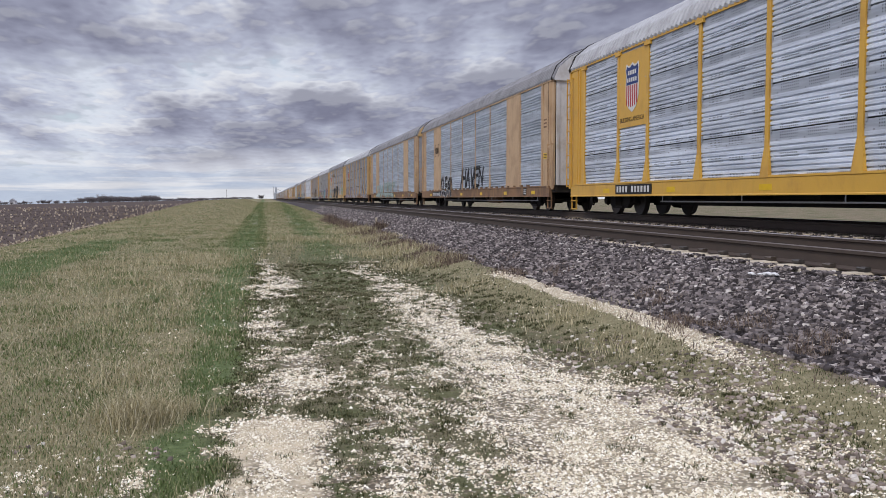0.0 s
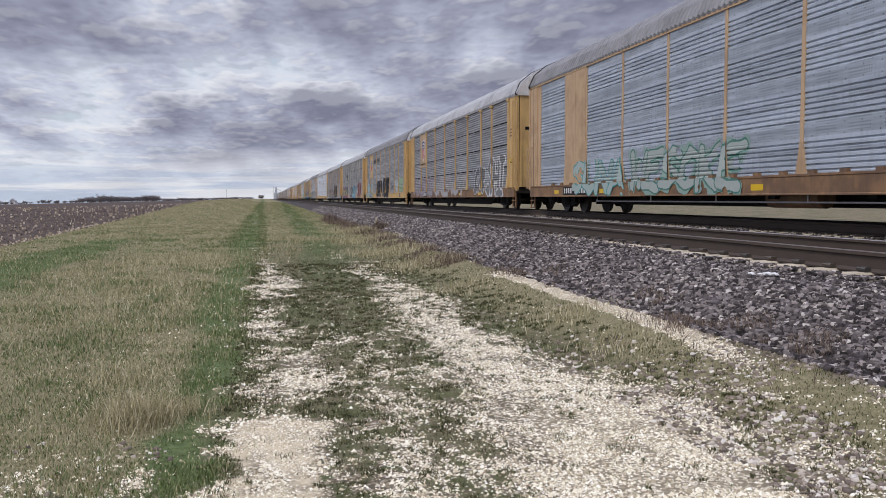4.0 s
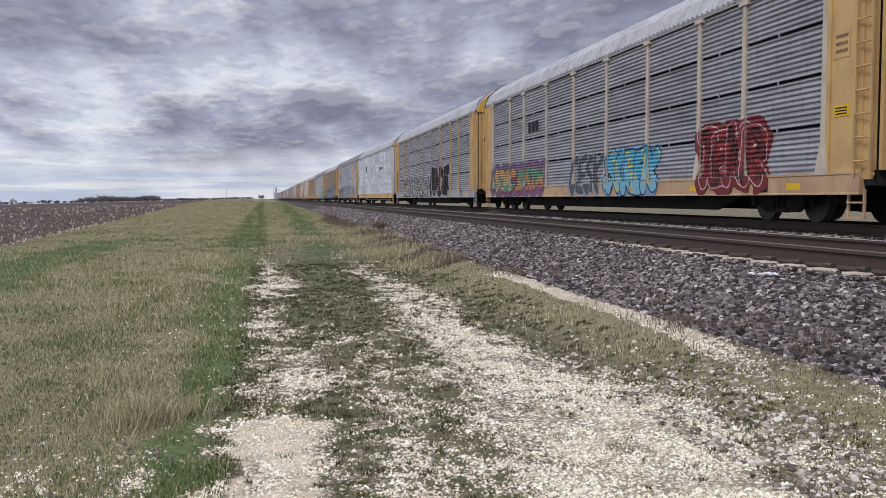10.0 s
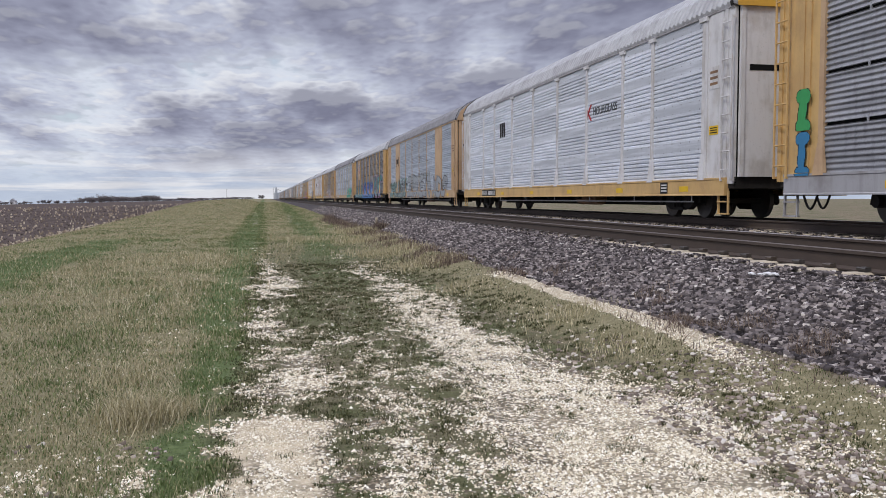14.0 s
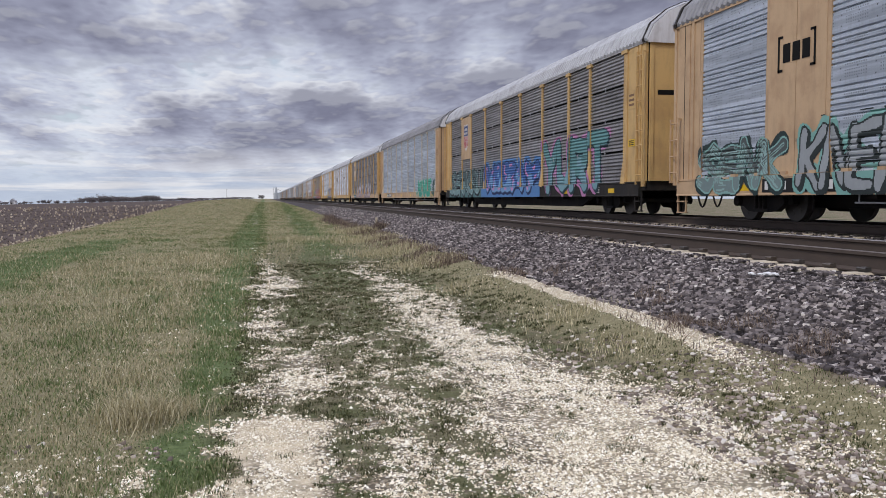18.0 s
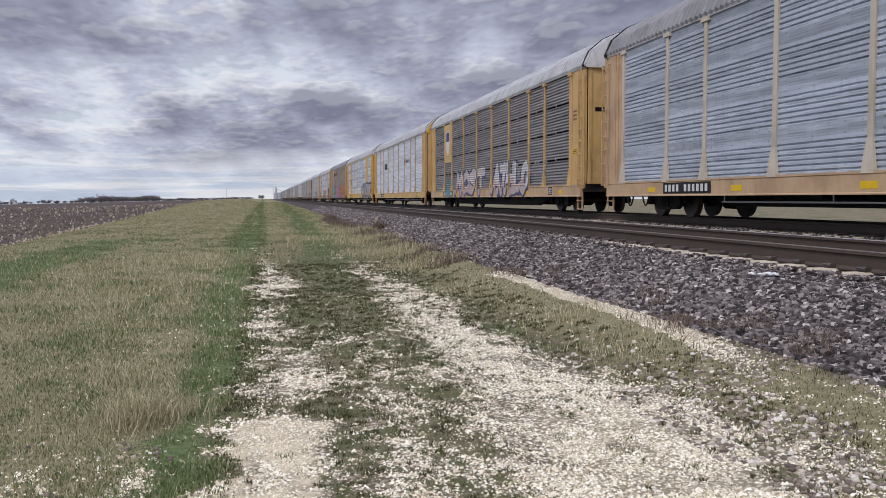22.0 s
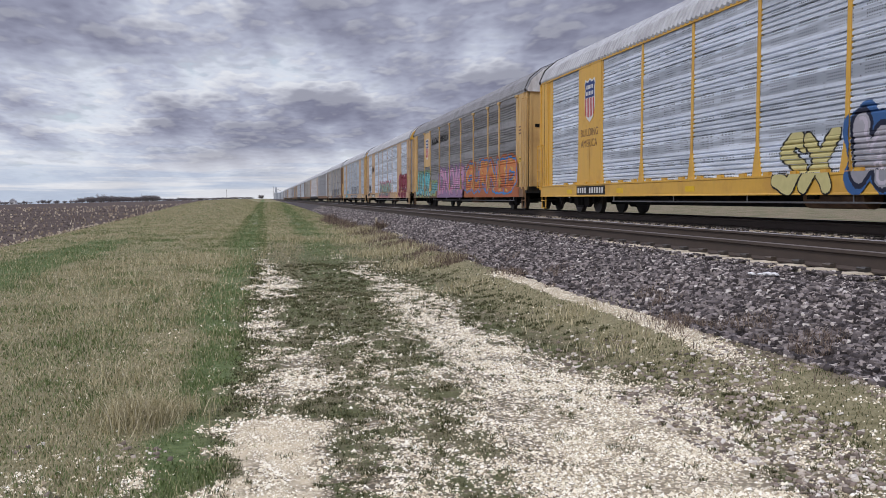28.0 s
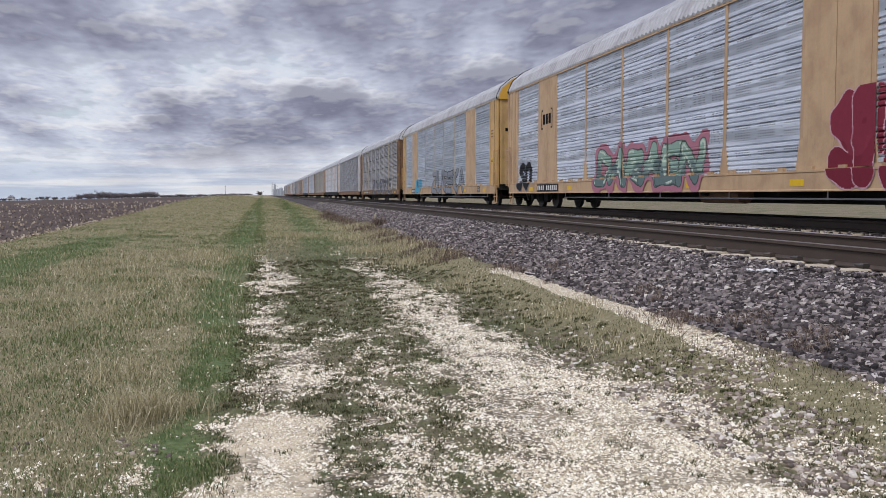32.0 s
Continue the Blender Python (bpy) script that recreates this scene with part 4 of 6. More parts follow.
part("pole", bm, M["bark"], mast)
bm = bmesh.new()
box(bm, -0.5, 0.5, -0.1, 0.1, 9.6, 10.0)
part("crossarm", bm, M["bark"], mast)
mast.location = (-39.5, 950, ground_z(-39.5, 950))

# ---- train ----
CAR, BODY, SPEED = 28.6, 27.0, 13.19
JOINT = 29.8           # where the first joint stands at the start
CARS = 31
SIDE, POST_OUT, SILL0, SILL1, EAVE = 1.45, 1.484, 0.54, 0.92, 4.66
END_W = 1.45
BAYS = [2.8, 2.0, 2.9, 2.9, 2.9, 2.9, 2.9, 2.0, 2.8]
ROWS = 4
ROW_H = (EAVE - SILL1) / ROWS


# one rib of each kind of sheet: share of its height, and depth there
LIPPED = ((0.0, 0.0), (0.50, 0.0), (0.62, 0.018), (0.72, 0.034), (0.88, 0.038), (0.97, 0.006), (1.0, 0.0))
WAVY = ((0.0, 0.0), (0.15, 0.003), (0.32, 0.015), (0.5, 0.026), (0.66, 0.028), (0.80, 0.015), (0.92, 0.003), (1.0, 0.0))
WAVES = 9          # waves in a tier of the wavy sheets
BAND = 6.6 / 9     # where the flat band of the lipped sheets begins in a tier


def groove(z, ribs):
    """Depth of the corrugation at the heights z above the panels' foot."""
    v = (np.asarray(z, float) % ROW_H) / ROW_H
    rib, count = (LIPPED, 9) if ribs < 10 else (WAVY, WAVES)
    d = np.interp((v * count) % 1.0, [a for a, _ in rib], [b for _, b in rib])
    return np.where((ribs < 10) & (v > BAND), 0.0, d)


def sheet(width, rows, gap, ribs):
    """One corrugated sheet, its foot's rear corner at the origin, facing -x."""
    rib, count = (LIPPED, 9) if ribs < 10 else (WAVY, WAVES)
    prof = []
    for r in range(rows):
        for k in range(count):
            for u, d in rib[:-1]:
                v = (k + u) / count
                prof.append((0.0 if ribs < 10 and v > BAND - 0.05 else d, (r + v) * ROW_H))
    top = rows * ROW_H - gap
    prof = [p for p in prof if p[1] < top - 0.004] + [(0.0, top)]
    bm = bmesh.new()
    a = [bm.verts.new((d, 0.05, z)) for d, z in prof]
    b = [bm.verts.new((d, width - 0.05, z)) for d, z in prof]
    for i in range(len(prof) - 1):
        bm.faces.new((a[i], a[i + 1], b[i + 1], b[i]))
    back = [bm.verts.new((0.072, y, z)) for y in (0.05, width - 0.05) for z in (0, top)]
    bm.faces.new((a[-1], back[1], back[3], b[-1]))
    bm.faces.new((a[0], b[0], back[2], back[0]))
    bmesh.ops.triangulate(bm, faces=bm.faces[:])
    return mesh_of("panel", fixed(bm))


SHEETS = {(w, 1, gap, ribs): sheet(w, 1, gap, ribs) for w in (2.8, 2.0, 2.9) for gap in (0.0, 0.03, 0.06) for ribs in (9, 10)}
SHEETS.update({(w, ROWS, 0.0, ribs): sheet(w, ROWS, 0.0, ribs) for w in (2.8, 2.0, 2.9) for ribs in (9, 10)})

def foot_mesh():
    bm = bmesh.new()
    lo = [(-0.08, -0.17, 0.0), (-0.08, 0.17, 0.0), (0.0, 0.17, 0.0), (0.0, -0.17, 0.0)]
    hi = [(-0.037, -0.08, 0.6), (-0.037, 0.08, 0.6), (0.0, 0.08, 0.6), (0.0, -0.08, 0.6)]
    a, b = [bm.verts.new(p) for p in lo], [bm.verts.new(p) for p in hi]
    for i in range(4):
        bm.faces.new((a[i], a[(i + 1) % 4], b[(i + 1) % 4], b[i]))
    bm.faces.new(a[::-1]), bm.faces.new(b)
    return mesh_of("post_foot", fixed(bm))


bm = bmesh.new()
box(bm, SIDE - POST_OUT, 0.06, -0.07, 0.07, 0, EAVE - SILL1 - 0.12)
box(bm, SIDE - POST_OUT - 0.03, 0.06, -0.19, 0.19, EAVE - SILL1 - 0.12, EAVE - SILL1 - 0.02)
POST = mesh_of("post", fixed(bm))
bm = bmesh.new()
box(bm, -0.016, 0.06, -0.055, 0.055, 0, EAVE - SILL1 - 0.02)
POST_SLIM = mesh_of("post", fixed(bm))
FOOT = foot_mesh()
ROOF_PROFILE = [(-1.47, 4.64), (-1.49, 4.72), (-1.30, 5.12), (-0.85, 5.50), (-0.40, 5.70), (0.0, 5.76), (0.40, 5.70), (0.85, 5.50), (1.30, 5.12), (1.49, 4.72), (1.47, 4.64)]


def roof_mesh():
    """Arched roof of cross-corrugated sheet."""
    bm = bmesh.new()
    rings = []
    step = 0.24
    k = int(BODY / step)
    for i in range(k + 1):
        for off, sc in ((0.0, 0.0), (0.05, 0.035), (0.12, 0.035), (0.17, 0.0)):
            y = -BODY / 2 + i * step + off
            if y > BODY / 2:
                continue
            rings.append([bm.verts.new((x * (1 + sc * 0.5), y, z + sc)) for x, z in ROOF_PROFILE])
    for a, b in zip(rings, rings[1:]):
        for i in range(len(a) - 1):
            bm.faces.new((a[i], b[i], b[i + 1], a[i + 1]))
    for r in (rings[0], rings[-1]):
        bm.faces.new(r)
    return mesh_of("roof", fixed(bm))


def roof_plain():
    bm = bmesh.new()
    prism(bm, ROOF_PROFILE, 1, -BODY / 2, BODY / 2)
    return mesh_of("roof", fixed(bm))


ROOF, ROOF_FAR = roof_mesh(), roof_plain()


def deck_mesh():
    bm = bmesh.new()
    box(bm, -1.42, 1.42, -BODY / 2 + 0.1, BODY / 2 - 0.1, 0.70, 0.95)
    box(bm, -0.36, 0.36, -9.2, 9.2, 0.29, 0.70)
    for y in (-6.2, -3.1, 0.0, 3.1, 6.2):
        box(bm, -1.30, 1.30, y - 0.12, y + 0.12, 0.46, 0.70)
    return mesh_of("deck", fixed(bm))


def belly_mesh():
    """Deep black fishbelly underframe between the trucks."""
    bm = bmesh.new()
    for x in (-1.06, 0.98):
        prism(bm, [(-8.6, 0.72), (-8.6, 0.56), (-7.4, 0.21), (7.4, 0.21), (8.6, 0.56), (8.6, 0.72)], 0, x, x + 0.08)
    return mesh_of("underframe", fixed(bm))


def rod_mesh():
    """Slim grab rail slung below the sill."""
    bm = bmesh.new()
    tube(bm, (-1.40, -11.5, 0.40), (-1.40, 6.5, 0.40), 0.018, 6)
    for y in (-11.4, -8.0, -4.5, -1.0, 2.5, 6.4):
        tube(bm, (-1.40, y, 0.40), (-1.40, y, 0.60), 0.014, 6)
    return mesh_of("brake_rod", fixed(bm))


def sill_mesh():
    bm = bmesh.new()
    prism(bm, [(-1.525, SILL0), (-1.40, SILL0), (-1.40, SILL1 + 0.02), (-1.525, SILL1 + 0.02), (-1.525, SILL1 - 0.02), (-1.512, SILL1 - 0.035), (-1.512, SILL0 + 0.04), (-1.525, SILL0 + 0.025)],
          1, -BODY / 2 + 0.35, BODY / 2 - 0.35)
    return mesh_of("side_sill", fixed(bm))


def rail_beam():
    bm = bmesh.new()
    box(bm, -1.485, -1.36, -BODY / 2 + 0.1, BODY / 2 - 0.1, EAVE - 0.03, EAVE + 0.05)
    return mesh_of("eave_rail", fixed(bm))


def end_panel():
    """Ribbed corner panel, END_W long, foot at the origin's height, running +y."""
    bm = bmesh.new()
    e = END_W - 0.06
    prism(bm, [(0.07, 0.10), (0.0, 0.10), (0.0, 0.36), (-0.03, 0.36), (-0.03, 0.48), (0.0, 0.48), (0.0, 0.58), (-0.02, 0.58), (-0.02, e - 0.26), (0.0, e - 0.26),
               (0.0, e - 0.12), (-0.03, e - 0.12), (-0.03, e), (0.07, e)], 2, 0.0, EAVE - 0.75)
    return mesh_of("corner_panel", fixed(bm))


def ladder(rungs):
    bm = bmesh.new()
    top = 0.25 + 0.4 * (rungs - 1) + 0.12
    for y in (0.0, 0.42):
        box(bm, -0.055, -0.025, y - 0.02, y + 0.02, 0.0, top)
        box(bm, -0.03, 0.06, y - 0.015, y + 0.015, top - 0.05, top)
        box(bm, -0.03, 0.06, y - 0.015, y + 0.015, 0.0, 0.05)
    for i in range(rungs):
        tube(bm, (-0.04, 0.0, 0.25 + 0.4 * i), (-0.04, 0.42, 0.25 + 0.4 * i), 0.016, 6)
    return mesh_of("ladder", fixed(bm))


def end_door():
    """Smooth end door leaf facing -y, with a stiffened rim."""
    bm = bmesh.new()
    prism(bm, [(-1.36, 0.05), (-0.01, 0.05), (-0.01, -0.03), (-0.11, -0.03), (-0.11, 0.0), (-0.66, -0.012), (-1.26, 0.0), (-1.26, -0.03), (-1.36, -0.03)], 2, 0.95, 4.75)
    return mesh_of("end_door", fixed(bm))


def gable():
    bm = bmesh.new()
    prism(bm, [(x * 0.985, z - 0.02) for x, z in ROOF_PROFILE], 1, 0.0, 0.05)
    return mesh_of("roof_end", fixed(bm))


def hood():
    """Dark rolled edge round the end of the roof."""
    bm = bmesh.new()
    loops = []
    for y, grow in ((0.0, 0.0), (0.0, 0.055), (0.11, 0.055), (0.11, 0.0)):
        loops.append([bm.verts.new((x * (1 + grow * 0.5), y, z + grow * (0.25 if z < 4.8 else 1.0))) for x, z in ROOF_PROFILE])
    for a, b in zip(loops, loops[1:] + loops[:1]):
        for i in range(len(a) - 1):
            bm.faces.new((a[i], a[i + 1], b[i + 1], b[i]))
    return mesh_of("roof_edge", fixed(bm))


HOOD = hood()
# added solid box whose near-black colour stands for shade behind the panel gaps
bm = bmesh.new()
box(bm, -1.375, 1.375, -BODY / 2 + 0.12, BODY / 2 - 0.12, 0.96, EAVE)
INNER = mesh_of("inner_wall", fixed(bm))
DECK, SILL, BEAM, CORNER, LADDER, LADDER_LOW, DOOR, GABLE = deck_mesh(), sill_mesh(), rail_beam(), end_panel(), ladder(9), ladder(4), end_door(), gable()


def wheelset_mesh():
    bm = bmesh.new()
    tube(bm, (-0.95, 0, 0), (0.95, 0, 0), 0.075, 10)
    for s in (-1, 1):
        tube(bm, (s * 0.69, 0, 0), (s * 0.72, 0, 0), 0.445, 28)
        tube(bm, (s * 0.72, 0, 0), (s * 0.82, 0, 0), 0.42, 28, 0.415)
        tube(bm, (s * 0.82, 0, 0), (s * 0.86, 0, 0), 0.12, 12)
        for k in range(6):
            a = k * math.pi / 3
            tube(bm, (s * 0.815, 0.26 * math.cos(a), 0.26 * math.sin(a)), (s * 0.828, 0.26 * math.cos(a), 0.26 * math.sin(a)), 0.05, 8)
    return mesh_of("wheelset", fixed(bm))


def truck_frame():
    """Cast three-piece truck side frame."""
    bm = bmesh.new()
    prism(bm, [(-1.15, 0.36), (-1.10, 0.56), (-0.72, 0.62), (-0.34, 0.78), (0.34, 0.78), (0.72, 0.62), (1.10, 0.56), (1.15, 0.36), (0.80, 0.34), (0.52, 0.20), (-0.52, 0.20), (-0.80, 0.34)], 0, -0.07, 0.07)
    for y in (-0.88, 0.88):
        tube(bm, (-0.17, y, 0.42), (0.0, y, 0.42), 0.11, 12)
    for y in (-0.16, 0.0, 0.16):
        tube(bm, (-0.09, y, 0.26), (-0.09, y, 0.58), 0.055, 8)
    box(bm, -0.11, 0.0, -0.30, 0.30, 0.19, 0.26)
    return mesh_of("side_frame", fixed(bm))


def bolster():
    bm = bmesh.new()
    box(bm, -1.0, 1.0, -0.2, 0.2, 0.42, 0.66)
    tube(bm, (0, 0, 0.60), (0, 0, 0.74), 0.25, 14)
    return mesh_of("bolster", fixed(bm))


WHEELSET, FRAME, BOLSTER = wheelset_mesh(), truck_frame(), bolster()


def coupler():
    bm = bmesh.new()
    box(bm, -0.09, 0.09, -0.35, 0.45, 0.72, 0.90)
    box(bm, -0.14, 0.14, 0.42, 0.66, 0.66, 0.96)
    return mesh_of("coupler", fixed(bm))


def swept(bm, pts, r, seg=6):
    """One bent tube through the points."""
    rings = []
    for i, p in enumerate(pts):
        d = (pts[min(i + 1, len(pts) - 1)] - pts[max(i - 1, 0)]).normalized()
        a = d.cross(Vector((1, 0, 0))).normalized()
        b = d.cross(a)
        rings.append([bm.verts.new(p + (a * math.cos(2 * math.pi * k / seg) + b * math.sin(2 * math.pi * k / seg)) * r) for k in range(seg)])
    for u, v in zip(rings, rings[1:]):
        for k in range(seg):
            bm.faces.new((u[k], u[(k + 1) % seg], v[(k + 1) % seg], v[k]))
    bm.faces.new(rings[0][::-1]), bm.faces.new(rings[-1])


def hose():
    bm = bmesh.new()
    swept(bm, [Vector((-0.45, 0.1 + 0.55 * t, 0.62 - 0.36 * math.sin(math.pi * t))) for t in [i / 10 for i in range(11)]], 0.025)
    return mesh_of("air_hose", fixed(bm))


def steps_mesh():
    bm = bmesh.new()
    for y in (0.0, 0.42):
        box(bm, -0.02, 0.02, y - 0.02, y + 0.02, -0.42, 0.1)
    box(bm, -0.05, 0.05, 0.0, 0.42, -0.42, -0.39)
    box(bm, -0.05, 0.05, 0.0, 0.42, -0.15, -0.12)
    return mesh_of("sill_step", fixed(bm))


def reservoir():
    bm = bmesh.new()
    tube(bm, (-1.0, -0.9, 0.48), (-1.0, 0.9, 0.48), 0.20, 14)
    return mesh_of("air_reservoir", fixed(bm))


COUPLER, HOSE, STEP, TANK, BELLY, ROD = coupler(), hose(), steps_mesh(), reservoir(), belly_mesh(), rod_mesh()
bm = bmesh.new()
box(bm, -0.003, 0.02, -0.23, 0.23, 0.0, 0.13)
TAPE = mesh_of("reflector", fixed(bm))
bm = bmesh.new()
box(bm, -0.02, 0.0, -0.022, 0.022, -0.075, 0.075)
tube(bm, (-0.03, 0, 0.0), (0, 0, 0.0), 0.018, 6)
CLIP = mesh_of("panel_clip", fixed(bm))

bm = bmesh.new()
box(bm, -0.075, 0.0, -0.10, 0.10, 0.02, 0.085)
LUG = mesh_of("foot_lug", fixed(bm))
bm = bmesh.new()
prism(bm, [(-0.17, 0.0), (0.17, 0.0), (0.055, 0.62), (-0.055, 0.62)], 0, -0.022, 0.02)
GUSSET = mesh_of("gusset", fixed(bm))
bm = bmesh.new()
box(bm, -0.036, 0.0, -0.011, 0.011, 0.0, EAVE - 0.82)
SEAM = mesh_of("panel_seam", fixed(bm))

POST_Y = []
_y = -BODY / 2 + END_W
BAY_Y = []
for w in BAYS:
    POST_Y.append(_y)
    BAY_Y.append(_y)
    _y += w
POST_Y.append(_y)


INK = {}


def ink(col):
    """Spray paint of one colour, made once."""
    key = tuple(round(c, 3) for c in col)
    if key not in INK:
        INK[key] = plain("spray_paint", col, 0.62, 0.12, 9.0)
    return INK[key]


def text_mesh(words, size):
    """Lettering as a thin mesh on a side that faces -x: reads towards -y, upright along z, its start at the origin."""
    cu = bpy.data.curves.new("lettering", "FONT")
    cu.body, cu.size, cu.extrude = words, size, 0.002
    tmp = bpy.data.objects.new("lettering", cu)
    scene.collection.objects.link(tmp)
    me = bpy.data.meshes.new_from_object(tmp.evaluated_get(bpy.context.evaluated_depsgraph_get()))
    bpy.data.objects.remove(tmp)
    for v in me.vertices:
        x, y, z = v.co
        v.co = (-z, -x, y)
    me.materials.clear()
    return me


LETTERS = {
    "A": (((0, 0), (0.5, 1), (1, 0)), ((0.2, 0.4), (0.8, 0.4))), "B": (((0, 0), (0, 1), (0.7, 0.95), (0.75, 0.6), (0.1, 0.52), (0.9, 0.4), (0.8, 0.02), (0, 0)),),
    "C": (((1, 0.85), (0.5, 1), (0.05, 0.6), (0.1, 0.2), (0.5, 0), (1, 0.12)),), "E": (((1, 1), (0, 0.95), (0, 0.02), (1, 0)), ((0, 0.5), (0.75, 0.52))),
    "H": (((0, 0), (0.05, 1)), ((1, 0), (0.95, 1)), ((0, 0.5), (1, 0.5))), "I": (((0.5, 0), (0.5, 1)), ((0.1, 1), (0.9, 1)), ((0.1, 0), (0.9, 0))),
    "K": (((0, 0), (0, 1)), ((0.95, 1), (0.1, 0.5), (1, 0))), "L": (((0.05, 1), (0, 0), (0.95, 0.05)),), "M": (((0, 0), (0.1, 1), (0.5, 0.4), (0.9, 1), (1, 0)),),
    "N": (((0, 0), (0.05, 1), (0.9, 0.05), (1, 1)),), "O": (((0.5, 1), (0.05, 0.75), (0.05, 0.25), (0.5, 0), (0.95, 0.25), (0.95, 0.75), (0.5, 1)),),
    "R": (((0, 0), (0, 1), (0.85, 0.92), (0.8, 0.55), (0.1, 0.5), (1, 0)),), "S": (((1, 0.85), (0.5, 1), (0.05, 0.75), (0.9, 0.35), (0.6, 0), (0, 0.12)),),
    "T": (((0, 0.97), (1, 1)), ((0.5, 1), (0.5, 0))), "U": (((0, 1), (0.05, 0.2), (0.5, 0), (0.95, 0.2), (1, 1)),), "V": (((0, 1), (0.5, 0), (1, 1)),),
    "W": (((0, 1), (0.25, 0), (0.5, 0.7), (0.75, 0), (1, 1)),), "Y": (((0, 1), (0.5, 0.5), (1, 1)), ((0.5, 0.5), (0.45, 0))), "P": (((0, 0), (0, 1), (0.85, 0.92), (0.8, 0.5), (0, 0.45)),),
    "X": (((0, 0), (1, 1)), ((0, 1), (1, 0))), "Z": (((0, 1), (1, 0.97), (0, 0.03), (1, 0)),), "D": (((0, 0), (0, 1), (0.8, 0.8), (0.95, 0.4), (0.6, 0), (0, 0)),),
}
CELL = 0.020


def side_depth(y, z, ribs, wide):
    """How far out from the centre line the car's side lies at y, z."""
    out = np.full(y.shape, SIDE)
    out = out - groove(z - SILL1, ribs)
    if wide:
        out = np.where((np.abs(y) > 7.25) & (np.abs(y) < 9.25), SIDE + 0.025, out)
    out = np.where(np.abs(y) > 12.05, SIDE + 0.06, out)
    for p in POST_Y:
        foot = np.clip((SILL1 + 0.55 - z) / 0.55, 0, 1)
        on = np.abs(y - p) < 0.10 + 0.10 * foot
        out = np.where(on, POST_OUT + 0.05 * foot + 0.004, out)
    return np.where(z < SILL1 + 0.03, 1.525, out) + 0.007


def spray(car, spec, rng, ribs, wide):
    """A spray-painted piece in cells that follow the corrugated side: fill, outline, halo and shine."""
    y0, width, z0, height = spec["at"]
    glyphs = spec["glyphs"]
    ny, nz = int(width / CELL), int(height / CELL)
    u, v = np.meshgrid((np.arange(ny) + 0.5) * CELL, (np.arange(nz) + 0.5) * CELL, indexing="ij")
    fat, line, halo = spec.get("fat", 0.17) * 0.94, spec.get("line", 0.05) * 0.85, spec.get("halo", 0.0)
    pad = fat + line + halo
    k = len(glyphs)
    gw = (width - 2 * pad) / k
    lean = spec.get("lean", 0.12)
    idx = np.zeros(u.shape, int)
    wob = 0.03 * np.sin(u * 9.1 + 3 * v) + 0.02 * np.sin(v * 17.3 - 5 * u)
    order = list(range(k))
    for halo_pass in (1, 0):
        gr = np.random.default_rng(k * 17 + int(abs(y0) * 10))
        for i in order:
            dist = np.full(u.shape, 9.0)
            jig = gr.uniform(-0.07, 0.07, 3)
            for stroke in LETTERS[glyphs[i]]:
                pts = []
                for a, b in stroke:
                    px = pad + (i + 0.06 + 0.88 * a) * gw + lean * (b - 0.5) * height + gr.uniform(-0.05, 0.05)
                    pz = pad + b * (height - 2 * pad) * (1 + jig[0]) + jig[1] * 0.5 + gr.uniform(-0.05, 0.05)
                    pts.append((px, pz))
                for (ax, az_), (bx, bz) in zip(pts, pts[1:]):
                    dx, dz = bx - ax, bz - az_
                    t = np.clip(((u - ax) * dx + (v - az_) * dz) / (dx * dx + dz * dz + 1e-9), 0, 1)
                    dist = np.minimum(dist, np.hypot(u - ax - t * dx, v - az_ - t * dz))
            d = dist + wob * spec.get("wob", 0.6)
            if not halo_pass and "shade" in spec:
                drop = np.roll(np.roll(d, 4, axis=0), -3, axis=1)
                idx[drop < fat + line] = 1 if spec["shade"] == "back" else 2
            if halo_pass:
                if halo:
                    idx[d < fat + line + halo + 0.10 * np.sin(u * 5.0) * np.sin(v * 7.0 + u)] = 1
                continue
            idx[d < fat + line] = 2
            fill = d < fat
            idx[fill] = 3
            tone = v / height + 0.14 * np.sin(u * 4.3 + 5 * v) + 0.10 * np.sin(v * 9.0 - u * 6.1)
            idx[fill & (tone < spec.get("split", 0.45))] = 4
            if spec.get("inner"):
                idx[(dist > fat * 0.10) & (dist < fat * 0.30) & (tone > 0.25)] = 5
            if "shine" in spec:
                idx[(d < fat * 0.75) & (d > fat * 0.40) & (np.sin(u * 6.0 + v * 3.0) > 0.45)] = 5
    if spec.get("sill"):
        idx[(z0 + v < SILL1 + 0.02) & (idx == 0)] = 1
    fade = spec.get("fade", 0.0)
    if fade:
        worn = np.sin(u * 3.1 + 2.2 * np.sin(v * 2.3)) * np.sin(v * 4.7 + 1.7 * np.sin(u * 1.9)) + 0.5 * np.sin(u * 11.0 + v * 5.0) * np.sin(v * 13.0 - u * 4.0)
        idx[worn > 1.0 - 1.3 * fade] = 0
    # along each row, cells of one colour on one level of the side become one strip
    yc, zc = y0 - u, z0 + v
    level = side_depth(yc, np.maximum(zc, SILL1 + 0.031) * (zc >= SILL1 + 0.025) + (SILL1 - 0.1) * (zc < SILL1 + 0.025), ribs, wide)
    new_run = np.ones(idx.shape, bool)
    new_run[1:] = (idx[1:] != idx[:-1]) | (np.abs(level[1:] - level[:-1]) > 0.002)
    start = np.argwhere((new_run & (idx > 0)).T)
    if not len(start):
        return
    ends = np.argwhere((np.vstack([new_run[1:], np.ones((1, nz), bool)]) & (idx > 0)).T)
    row, first, last = start[:, 0], start[:, 1], ends[:, 1] + 1
    ya, yb = y0 - first * CELL, y0 - last * CELL
    zz = z0 + row * CELL
    on_sill = zz < SILL1 + 0.025
